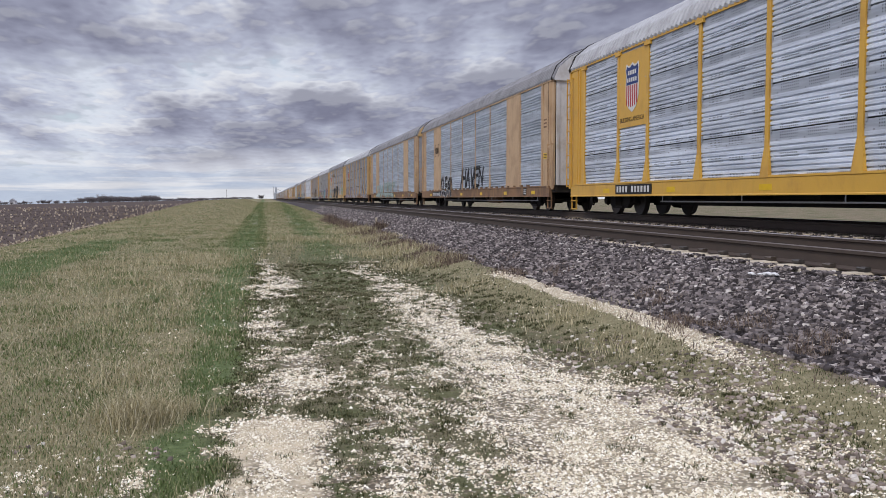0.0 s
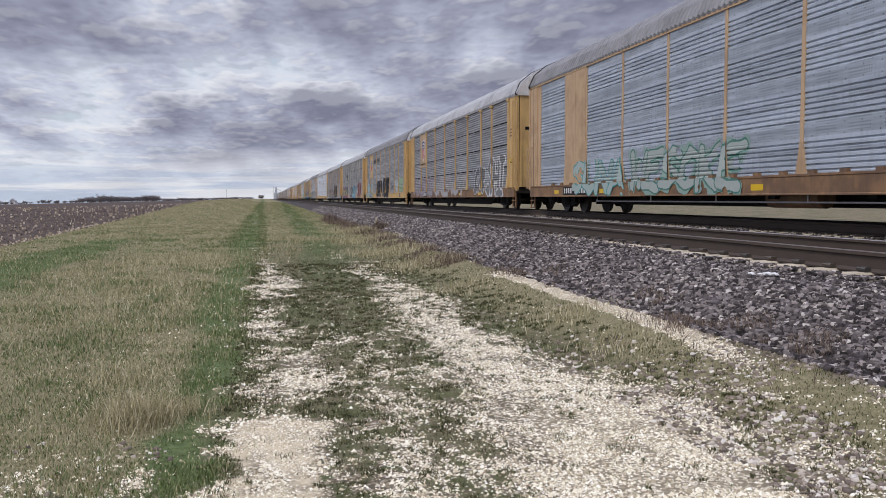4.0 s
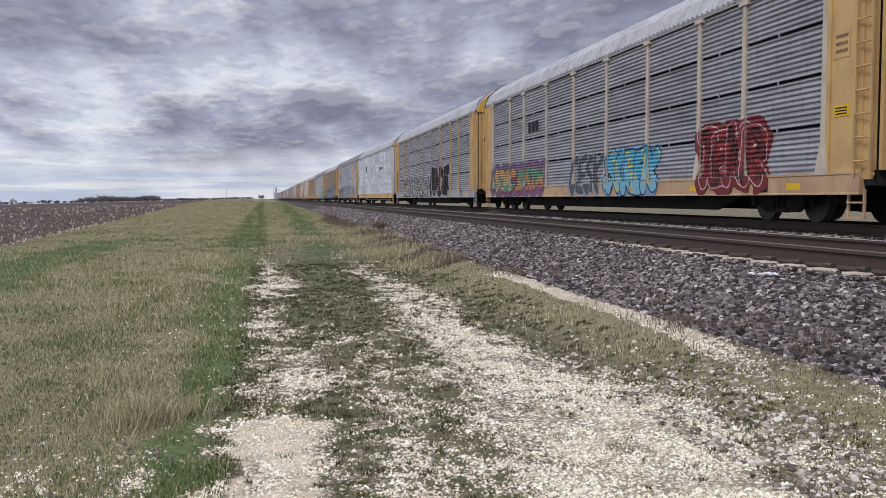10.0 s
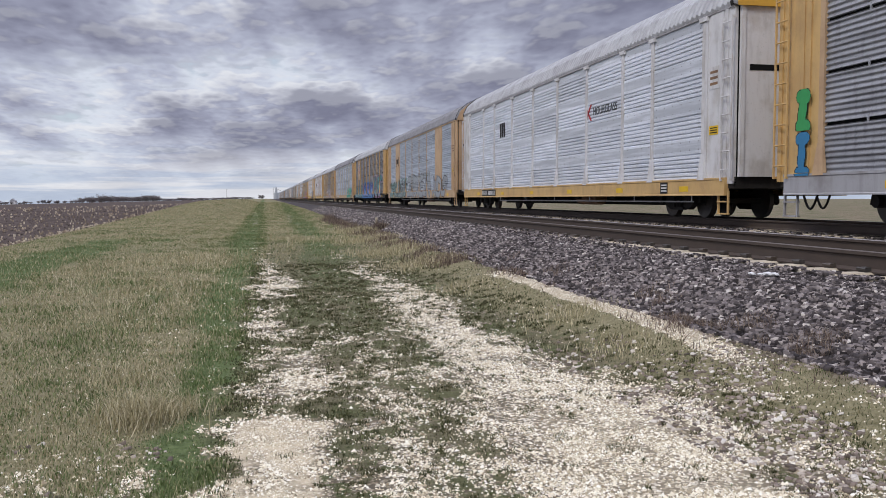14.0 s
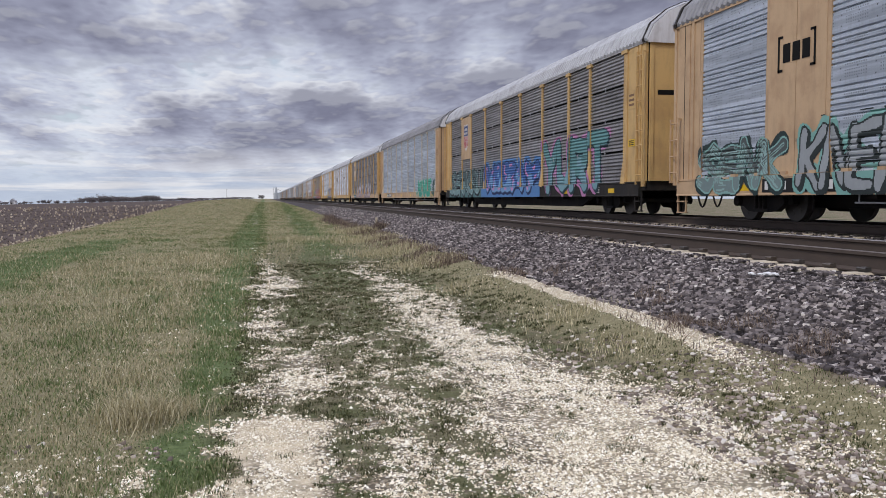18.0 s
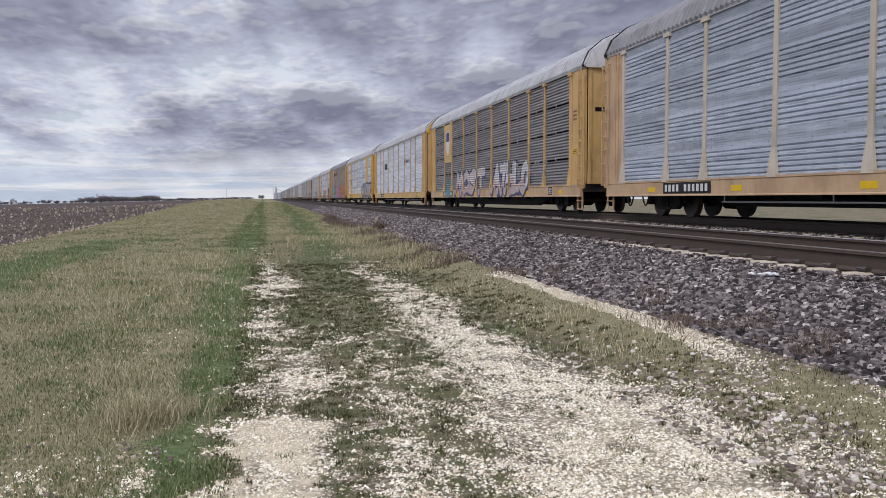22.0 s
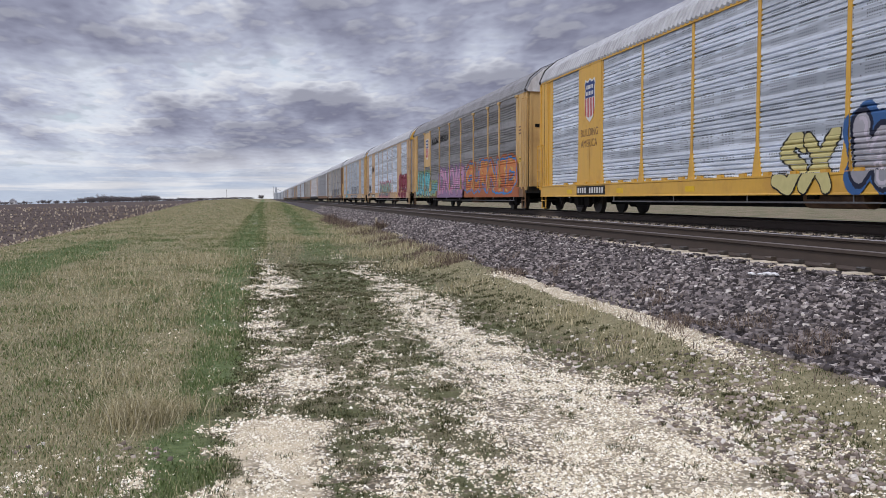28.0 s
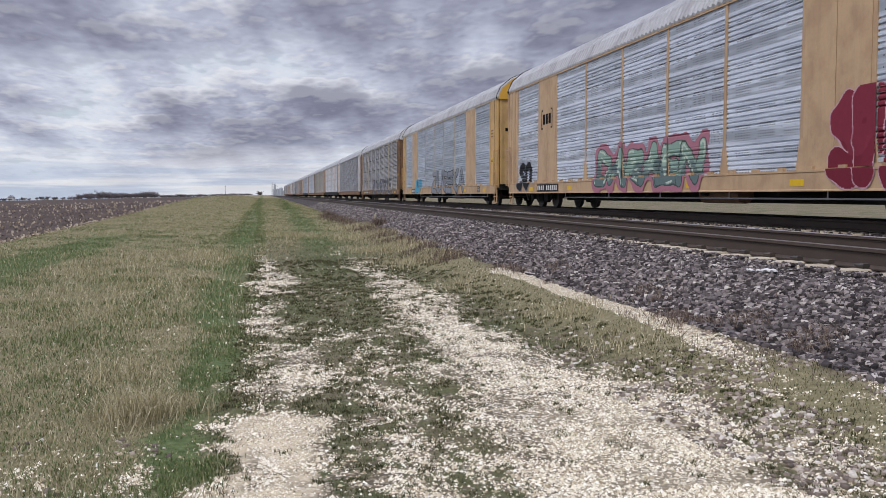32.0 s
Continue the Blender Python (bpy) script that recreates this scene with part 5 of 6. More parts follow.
    za, zb = np.where(on_sill, zz, np.maximum(zz, SILL1 + 0.031)), np.where(on_sill, np.minimum(zz + CELL, SILL1 + 0.025), zz + CELL)
    ym = (ya + yb) / 2
    lo = -side_depth(ym, np.where(on_sill, SILL1 - 0.1, za), ribs, wide)
    hi = -side_depth(ym, np.where(on_sill, SILL1 - 0.1, zb), ribs, wide)
    cx = np.stack([lo, lo, hi, hi], 1).ravel()
    cy = np.stack([ya, yb, yb, ya], 1).ravel()
    cz = np.stack([za, za, zb, zb], 1).ravel()
    cols = [spec.get("back", (0.5, 0.5, 0.5)), spec["outline"], spec["fill"], spec.get("fill2", spec["fill"]), spec.get("shine", (0.8, 0.8, 0.8))]
    me = quick_mesh("graffiti", np.stack([cx, cy, cz], 1), np.arange(len(cx)).reshape(-1, 4))
    for c in cols:
        me.materials.append(ink(c))
    me.polygons.foreach_set("material_index", (idx[first, row] - 1).astype(np.int32))
    ob = new("graffiti", me)
    ob.parent = car
    ob["label"] = spec["label"]


def flat(bm, pts, depth):
    """A thin plate with an outline of (y, z), facing -x."""
    prism(bm, pts, 0, -depth, 0.0)


SHIELD = [(0.0, 0.78), (0.16, 0.70), (0.30, 0.70), (0.44, 0.76), (0.52, 0.60), (0.46, 0.40), (0.50, 0.10), (0.48, -0.30), (0.30, -0.62), (0.0, -0.78)]
SHIELD = SHIELD + [(-y, z) for y, z in SHIELD[-2:0:-1]]


def shield(parent, y, z, size, faded=False):
    """Striped shield emblem as plain shapes."""
    bm = bmesh.new()
    flat(bm, [(a * size * 1.10, b * size * 1.07) for a, b in SHIELD], 0.006)
    base = part("emblem", bm, M["white_ink"], parent, "striped shield emblem in blue, red and white", (-SIDE - 0.029, y, z))
    bm = bmesh.new()
    flat(bm, [(-0.48 * size, 0.10 * size), (0.48 * size, 0.10 * size), (0.45 * size, 0.40 * size), (0.51 * size, 0.60 * size), (0.43 * size, 0.74 * size), (0.30 * size, 0.68 * size),
          (0.16 * size, 0.68 * size), (0, 0.76 * size), (-0.16 * size, 0.68 * size), (-0.30 * size, 0.68 * size), (-0.43 * size, 0.74 * size), (-0.51 * size, 0.60 * size), (-0.45 * size, 0.40 * size)], 0.004)
    part("emblem_field", bm, M["blue_ink"], base, "", (-0.006, 0, 0))
    if faded:
        return
    bm = bmesh.new()
    for r, wd in ((0.50, 0.34), (0.26, 0.40)):
        for i in range(5):
            y1 = wd * size - i * wd * size * 0.42
            flat(bm, [(y1, r * size - 0.07 * size), (y1 - 0.1 * size, r * size - 0.07 * size), (y1 - 0.1 * size, r * size + 0.07 * size), (y1, r * size + 0.07 * size)], 0.003)
    part("emblem_bars", bm, M["white_ink"], base, "", (-0.010, 0, 0))
    for i in range(6):
        a = (-0.44 + i * 0.165) * size
        low = -0.60 * size * math.cos(a / size * 1.35) - 0.05 * size
        bm = bmesh.new()
        flat(bm, [(a, 0.08 * size), (a + 0.085 * size, 0.08 * size), (a + 0.085 * size, low), (a, low)], 0.004)
        part("emblem_stripe", bm, M["red_ink"], base, "", (-0.006, 0, 0))


def marking(parent, y, z, width, height, material, plate=None, seed=0):
    """A reporting mark as plain bars, on a plate if one is given."""
    rng = random.Random(seed)
    base = parent
    if plate:
        bm = bmesh.new()
        box(bm, -0.006, 0.016, -width - 0.08, 0.08, -0.05, height + 0.05)
        base = part("marking_plate", bm, M[plate], parent, "dark plate with pale marking bars", (-1.516, y, z))
    step = width / 11
    bm = bmesh.new()
    box(bm, -0.004, 0.0, -step * 0.68, -step * 0.10, 0.0, height)
    me = mesh_of("marking_bar", fixed(bm))
    for i in range(11):
        if i != 4:
            put("marking_bar", me, M[material], base, (-0.006, -i * step, 0))


def sign(parent, name, y, z, wd, ht, face, bars, label, x=-1.512):
    """A small stencilled notice with a few plain bars."""
    bm = bmesh.new()
    box(bm, -0.005, 0.0, -wd, 0.0, 0.0, ht)
    base = part(name, bm, M[face], parent, label, (x, y, z))
    bm = bmesh.new()
    box(bm, -0.003, 0.0, -wd * 0.88, -wd * 0.12, 0.0, ht * 0.12)
    me = mesh_of("notice_bar", fixed(bm))
    for i in range(3):
        put("notice_bar", me, M[bars], base, (-0.005, 0, ht * (0.18 + 0.26 * i)))


def decorate(car, look_of):
    """Logo panel, lettering, notices and spray paint on the side that faces the lane."""
    if not look_of.get("near", True):
        return
    k = look_of["no"]
    ribs, wide = look_of.get("ribs", 10), bool(look_of.get("wide"))
    logo = look_of.get("logo")
    if logo:
        low = SILL1 + 1.55 if not wide else SILL1
        if not wide:
            bm = bmesh.new()
            box(bm, -0.026, 0.0, -0.93, 0.93, 0.0, EAVE - 0.10 - low)
            part("logo_panel", bm, M[look_of.get("logo_mat", "tan")], car, "flat painted panel with an emblem", (-SIDE, 8.25, low))
        shield(car, 8.25, 3.55, 0.82, logo == "faded")
        if logo == "words":
            if wide:
                put("lettering", text_mesh("BUILDING", 0.34), M["brown"], car, (-SIDE - 0.030, 9.05, 2.44), label="stencilled words")
                put("lettering", text_mesh("AMERICA", 0.34), M["brown"], car, (-SIDE - 0.030, 9.02, 2.10), label="stencilled words")
            else:
                put("lettering", text_mesh("BUILDING AMERICA", 0.185), M["black_ink"], car, (-SIDE - 0.030, 9.10, 2.62), label="stencilled words")
    if look_of.get("slogan"):
        m = M["black_ink"] if look_of["slogan"] == 1 else M["slot"]
        put("lettering", text_mesh("BUILDING", 0.52), m, car, (-SIDE - 0.008, 6.75, 3.72), label="black stencilled words")
        put("lettering", text_mesh("AMERICA", 0.52), m, car, (-SIDE - 0.008, 4.1, 3.72), label="black stencilled words")
    if look_of.get("hourglass"):
        put("lettering", text_mesh("HOURGLASS", 0.34), M["black_ink"], car, (-SIDE - 0.008, look_of["hourglass"], 3.05), label="black stencilled word")
        bm = bmesh.new()
        for a, b in (((0.25, -0.25), (-0.25, 0.25)), ((0.25, 0.25), (-0.25, -0.25))):
            flat(bm, [(a[0] + 0.06, a[1]), (a[0] - 0.06, a[1]), (b[0] - 0.06, b[1]), (b[0] + 0.06, b[1])], 0.004)
        part("cross_mark", bm, M["red_ink"], car, "red cross mark", (-SIDE - 0.006, look_of["hourglass"] + 0.42, 3.15))
    if look_of.get("bracket"):
        y, z = look_of["bracket"]
        bm = bmesh.new()
        for sgn in (-1, 1):
            flat(bm, [(sgn * 0.62, -0.35), (sgn * 0.56, -0.35), (sgn * 0.56, 0.35), (sgn * 0.62, 0.35)], 0.004)
            for zz in (-0.35, 0.30):
                flat(bm, [(sgn * 0.62, zz), (sgn * 0.45, zz), (sgn * 0.45, zz + 0.05), (sgn * 0.62, zz + 0.05)], 0.004)
        for i in (-1, 0, 1):
            flat(bm, [(i * 0.32 + 0.12, -0.18), (i * 0.32 - 0.12, -0.18), (i * 0.32 - 0.12, 0.18), (i * 0.32 + 0.12, 0.18)], 0.005)
        part("owner_mark", bm, M["slot"], car, "dark bracketed owner mark", (-SIDE - 0.030, y, z))
    if look_of.get("mark"):
        y, z, wd, ht = look_of["mark"]
        bm = bmesh.new()
        for i in range(3):
            flat(bm, [(-i * wd / 3, 0.0), (-i * wd / 3 - wd * 0.25, 0.0), (-i * wd / 3 - wd * 0.22, ht), (-i * wd / 3 + 0.04, ht)], 0.004)
        part("owner_mark", bm, M[look_of.get("mark_mat", "black_ink")], car, "bold owner mark", (-SIDE - 0.007, y, z))
    marking(car, look_of.get("num_at", 9.2), 0.65, 2.3, 0.17, "white_ink", "black_ink", k)
    sign(car, "data_plate", -9.9, 0.60, 0.42, 0.28, "black_ink", "white_ink", "black data plate with pale bars")
    sign(car, "notice", -12.35, 1.92, 0.42, 0.20, "reflector", "black_ink", "yellow notice with dark bars", -SIDE - 0.024)
    sign(car, "stencil_box", -12.32, 2.95, 0.45, 0.50, look_of["mats"][4], "brown", "stencilled box on the corner panel", -SIDE - 0.024)
    if "door" not in look_of:
        bm = bmesh.new()
        box(bm, -0.012, 0.0, -0.42, 0.42, 0.0, 0.13)
        part("door_slot", bm, M["slot"], car, "dark slot in the end door", (-0.72, -BODY / 2 + 0.018, 3.25), 90)
    rng = np.random.default_rng(100 + k)
    for spec in PAINT.get(k, ()):
        spray(car, spec, rng, ribs, wide)


def piece(y_left, y_right, z0, z1, glyphs, fill, outline, label, **more):
    return dict(at=(y_left, y_left - y_right, z0, z1 - z0), glyphs=glyphs, fill=fill, outline=outline, label=label, **more)


BLK, WHT, GRY, TEAL = (0.009, 0.009, 0.011), (0.72, 0.72, 0.72), (0.42, 0.43, 0.45), (0.10, 0.36, 0.36)
SKY, RED, YEL = (0.10, 0.40, 0.58), (0.30, 0.045, 0.05), (0.66, 0.52, 0.07)
MINT, MAROON, LILAC, AQUA = (0.09, 0.46, 0.33), (0.24, 0.03, 0.055), (0.34, 0.29, 0.34), (0.13, 0.50, 0.54)
PAINT = {
    1: [piece(1.6, -3.2, 0.95, 2.05, "HAVEN", BLK, BLK, "black brushed letters", fat=0.10, line=0.01, lean=0.2),
        piece(7.3, 3.8, 0.56, 1.75, "OUEKA", BLK, WHT, "black letters with white outlines", fat=0.12, line=0.05, lean=0.05)],
    2: [piece(8.6, 3.9, 0.56, 1.7, "SUNA", (0.42, 0.52, 0.50), TEAL, "faded teal letters", fade=0.25, fat=0.14), piece(3.9, -2.5, 0.56, 1.85, "WESOKE", (0.44, 0.50, 0.48), (0.08, 0.22, 0.18), "pale letters with dark green outlines", fade=0.1, fat=0.12, line=0.05, halo=0.06, back=(0.30, 0.42, 0.38))],
    3: [piece(-5.8, -8.2, 0.66, 2.1, "OR", (0.20, 0.20, 0.21), (0.62, 0.62, 0.63), "grey letters with pale outlines", fat=0.17, line=0.09), piece(-8.3, -11.7, 0.56, 2.35, "SHI", (0.22, 0.22, 0.23), (0.66, 0.66, 0.67), "grey letters with pale outlines", fat=0.15, line=0.10, shade="outline"),
        piece(11.9, 4.6, 0.56, 1.75, "MASHE", (0.36, 0.34, 0.37), (0.25, 0.16, 0.20), "faded letters in grey and plum", fade=0.3, fat=0.15, line=0.05, halo=0.1, back=LILAC), piece(4.4, -4.2, 0.56, 1.75, "URENOT", (0.48, 0.46, 0.47), (0.30, 0.26, 0.28), "faded letters in pale grey", fade=0.35, fat=0.15, line=0.04)],
    4: [piece(12.3, 7.5, 0.56, 1.95, "SNYLK", (0.44, 0.58, 0.61), (0.05, 0.09, 0.11), "pale teal letters with black outlines", fill2=(0.30, 0.44, 0.48), fat=0.13, line=0.04, halo=0.06, back=(0.50, 0.60, 0.62)),
        piece(4.4, 0.3, 0.52, 2.1, "UNYOP", BLK, WHT, "black bubble letters with white outlines", fat=0.30, line=0.035, lean=0.0), piece(0.0, -4.0, 0.52, 2.35, "ROSE", BLK, WHT, "black bubble letters with white outlines", fat=0.34, line=0.035, lean=0.0),
        piece(-4.6, -6.9, 1.15, 1.75, "NIKO", (0.10, 0.10, 0.10), (0.10, 0.10, 0.10), "small dark scribble", fat=0.02, line=0.0),
        piece(-7.3, -9.4, 0.95, 1.95, "WV", (0.55, 0.62, 0.64), (0.48, 0.58, 0.58), "washed white letters", fade=0.2, fat=0.24), piece(-9.3, -11.5, 0.95, 2.15, "OI", (0.34, 0.48, 0.30), (0.50, 0.58, 0.52), "washed pale green letters", fade=0.2, fat=0.30)],
    5: [piece(12.3, 8.2, 0.54, 2.0, "SREC", (0.50, 0.29, 0.10), (0.22, 0.05, 0.07), "orange letters with maroon outlines", fill2=(0.12, 0.29, 0.19), halo=0.22, back=(0.16, 0.12, 0.22), fat=0.17, line=0.06, shine=(0.5, 0.55, 0.4), shade="outline"),
        piece(8.4, 4.3, 0.54, 1.95, "EATH", (0.12, 0.30, 0.20), (0.25, 0.06, 0.09), "green and maroon letters", fill2=(0.48, 0.27, 0.10), halo=0.22, back=(0.20, 0.13, 0.24), fat=0.17, line=0.06, shade="outline"),
        piece(1.8, -1.3, 0.54, 1.95, "OESK", (0.10, 0.11, 0.13), (0.52, 0.54, 0.57), "dark letters with pale outlines", fat=0.14, line=0.04, halo=0.05, back=(0.3, 0.31, 0.33)),
        piece(-1.3, -5.3, 0.54, 1.95, "SOREK", SKY, (0.02, 0.03, 0.07), "sky blue letters with black outlines and yellow shine", fill2=(0.22, 0.50, 0.66), fat=0.20, line=0.05, halo=0.05, back=(0.20, 0.36, 0.55), shine=YEL),
        piece(-7.0, -10.4, 0.56, 2.2, "TEKR", RED, (0.60, 0.53, 0.53), "dark red letters with pale outlines", fill2=(0.22, 0.035, 0.04), fat=0.20, line=0.03, halo=0.12, back=(0.20, 0.035, 0.04), inner=True, shine=(0.03, 0.02, 0.02), lean=0.05)],
    6: [piece(9.8, -1.1, 0.54, 2.1, "CARNADS", (0.48, 0.49, 0.50), BLK, "silver letters with thick black outlines", fat=0.19, line=0.06, halo=0.08, back=(0.56, 0.57, 0.58), inner=True, shine=BLK, shade="outline"), piece(-1.2, -6.9, 0.54, 2.45, "RNDE", BLK, (0.60, 0.61, 0.62), "black letters with pale outlines", fat=0.33, line=0.07, lean=0.03),
        piece(12.85, 12.3, 1.75, 2.55, "I", (0.06, 0.36, 0.12), BLK, "green blot", fat=0.13, line=0.02, lean=0.0), piece(12.85, 12.3, 0.9, 1.75, "I", (0.05, 0.22, 0.42), BLK, "blue blot", fat=0.11, line=0.02, lean=0.0)],
    8: [piece(12.2, 8.4, 0.54, 1.8, "SENK", (0.09, 0.11, 0.11), (0.26, 0.46, 0.43), "dark letters with pale teal outlines", fill2=(0.20, 0.27, 0.27), fat=0.13, line=0.045, halo=0.06, back=(0.03, 0.05, 0.05), inner=True, shine=(0.30, 0.46, 0.44)),
        piece(8.2, 3.5, 0.54, 2.0, "KNEWKS", (0.34, 0.37, 0.39), (0.03, 0.04, 0.04), "grey letters with black outlines and teal tips", fat=0.09, line=0.05, halo=0.06, back=(0.22, 0.44, 0.40), shade="outline"),
        piece(3.3, -6.0, 0.54, 2.15, "ZEROEZA", (0.38, 0.41, 0.44), (0.025, 0.025, 0.03), "grey letters with black outlines", fat=0.19, line=0.06, halo=0.03, back=(0.50, 0.53, 0.55), lean=0.03), piece(-6.4, -11.0, 0.54, 1.9, "WDS", (0.38, 0.41, 0.44), (0.025, 0.025, 0.03), "grey letters with black outlines", fat=0.17, line=0.06)],
    9: [piece(12.1, 4.8, 0.54, 1.95, "SERKSU", (0.11, 0.17, 0.18), (0.012, 0.02, 0.025), "dark teal letters with black outlines", fill2=(0.20, 0.32, 0.33), fat=0.16, line=0.05, halo=0.05, back=(0.10, 0.20, 0.21), shine=(0.36, 0.50, 0.50), shade="outline", sill=True),
        piece(4.8, -4.3, 0.54, 2.15, "VEZAY", (0.06, 0.15, 0.40), (0.015, 0.03, 0.10), "blue letters with pink and pale blue edges", fill2=(0.18, 0.36, 0.60), fat=0.34, line=0.06, halo=0.16, back=(0.10, 0.24, 0.50), shine=(0.62, 0.26, 0.50), shade="outline", sill=True),
        piece(-4.2, -11.0, 0.54, 2.6, "YURT", (0.13, 0.29, 0.30), (0.02, 0.05, 0.06), "muted teal block letters with dark shadows and pink edges", fill2=(0.20, 0.36, 0.42), fat=0.24, line=0.04, halo=0.10, back=(0.50, 0.22, 0.42), lean=0.0, shade="outline")],
    10: [piece(-5.5, -10.6, 0.56, 1.75, "MENKE", MINT, (0.50, 0.62, 0.56), "mint green letters with white drips", fill2=(0.05, 0.36, 0.26), fat=0.21, line=0.05), piece(-10.8, -12.0, 0.6, 1.7, "OS", (0.05, 0.10, 0.09), (0.10, 0.20, 0.16), "dark blot", fat=0.10, fade=0.2)],
    11: [piece(6.4, -0.4, 0.54, 1.95, "MOST", (0.60, 0.56, 0.57), (0.30, 0.24, 0.27), "pale block letters with dark blue shadows", fill2=(0.54, 0.42, 0.42), fat=0.21, line=0.03, halo=0.05, back=(0.06, 0.09, 0.20), shade="back"), piece(-1.5, -7.6, 0.54, 2.05, "ATHLO", (0.62, 0.61, 0.63), (0.22, 0.20, 0.24), "pale block letters with dark blue shadows", fill2=(0.54, 0.43, 0.42), fat=0.21, line=0.03, halo=0.05, back=(0.06, 0.09, 0.20), shade="back"),
         piece(-7.6, -9.6, 1.0, 1.9, "SER", (0.36, 0.36, 0.36), GRY, "thin pale scribble", fat=0.025, line=0.0), piece(9.0, 7.2, 0.54, 1.55, "AR", (0.14, 0.32, 0.34), (0.10, 0.22, 0.30), "small teal letters", fat=0.15, fade=0.1)],
    13: [piece(-4.2, -12.9, 0.54, 2.15, "WACRES", (0.42, 0.41, 0.46), (0.02, 0.025, 0.05), "silver letters with dark outlines over blue", fill2=(0.34, 0.34, 0.38), fat=0.22, line=0.09, halo=0.10, back=(0.05, 0.13, 0.32), shine=(0.56, 0.52, 0.60)),
         piece(-2.1, -4.2, 0.54, 1.75, "SX", (0.62, 0.56, 0.26), BLK, "small pale yellow scrawl", fat=0.16, line=0.04)],
    14: [piece(12.1, 7.0, 0.54, 2.3, "LURMK", AQUA, (0.03, 0.05, 0.09), "turquoise letters with dark outlines on a green ground", fill2=(0.16, 0.44, 0.50), fat=0.16, line=0.03, halo=0.14, back=(0.30, 0.44, 0.24), shine=(0.45, 0.66, 0.66), shade="outline"), piece(7.0, 4.9, 0.62, 1.6, "UAS", (0.16, 0.40, 0.44), (0.05, 0.10, 0.12), "small teal letters", fat=0.10, line=0.04, halo=0.14, back=(0.34, 0.44, 0.20)),
         piece(4.6, -2.6, 0.54, 2.35, "DNOAR", (0.62, 0.33, 0.50), (0.10, 0.05, 0.12), "pink letters with purple outlines", fill2=(0.56, 0.27, 0.43), fat=0.20, line=0.04, halo=0.12, back=(0.30, 0.20, 0.34), shine=(0.12, 0.26, 0.20), shade="back", sill=True),
         piece(-2.2, -12.6, 0.54, 2.4, "CURNED", (0.60, 0.22, 0.08), (0.05, 0.24, 0.58), "orange letters with blue outlines", fill2=(0.50, 0.15, 0.06), fat=0.26, line=0.10, halo=0.14, back=(0.42, 0.14, 0.06), shine=(0.62, 0.42, 0.12), sill=True)],
    15: [piece(3.6, -3.7, 0.54, 2.0, "DARAEN", (0.30, 0.44, 0.37), (0.05, 0.08, 0.07), "green letters with a pink halo", fill2=(0.15, 0.22, 0.22), fat=0.17, line=0.04, halo=0.16, back=(0.46, 0.20, 0.26), shine=(0.6, 0.7, 0.6)), piece(-8.0, -12.3, 0.52, 2.35, "SPEKS", MAROON, (0.62, 0.40, 0.47), "maroon bubble letters with pale pink outlines", fill2=(0.20, 0.02, 0.04), fat=0.31, line=0.03, lean=0.0),
         piece(12.0, 10.0, 0.60, 1.75, "SO", BLK, (0.25, 0.3, 0.4), "black rounded scrawl", fat=0.16, line=0.03)],
    16: [piece(2.0, -7.0, 0.54, 1.9, "ZUREKA", (0.30, 0.33, 0.38), BLK, "grey letters with black outlines", fat=0.15, line=0.06), piece(8.0, 5.6, 0.6, 1.5, "DO", SKY, SKY, "light blue blot", fat=0.25)],
    17: [piece(4.0, -9.0, 0.54, 1.9, "MEASORTE", (0.12, 0.13, 0.16), GRY, "dark letters with grey outlines", fat=0.15, line=0.05)],
}


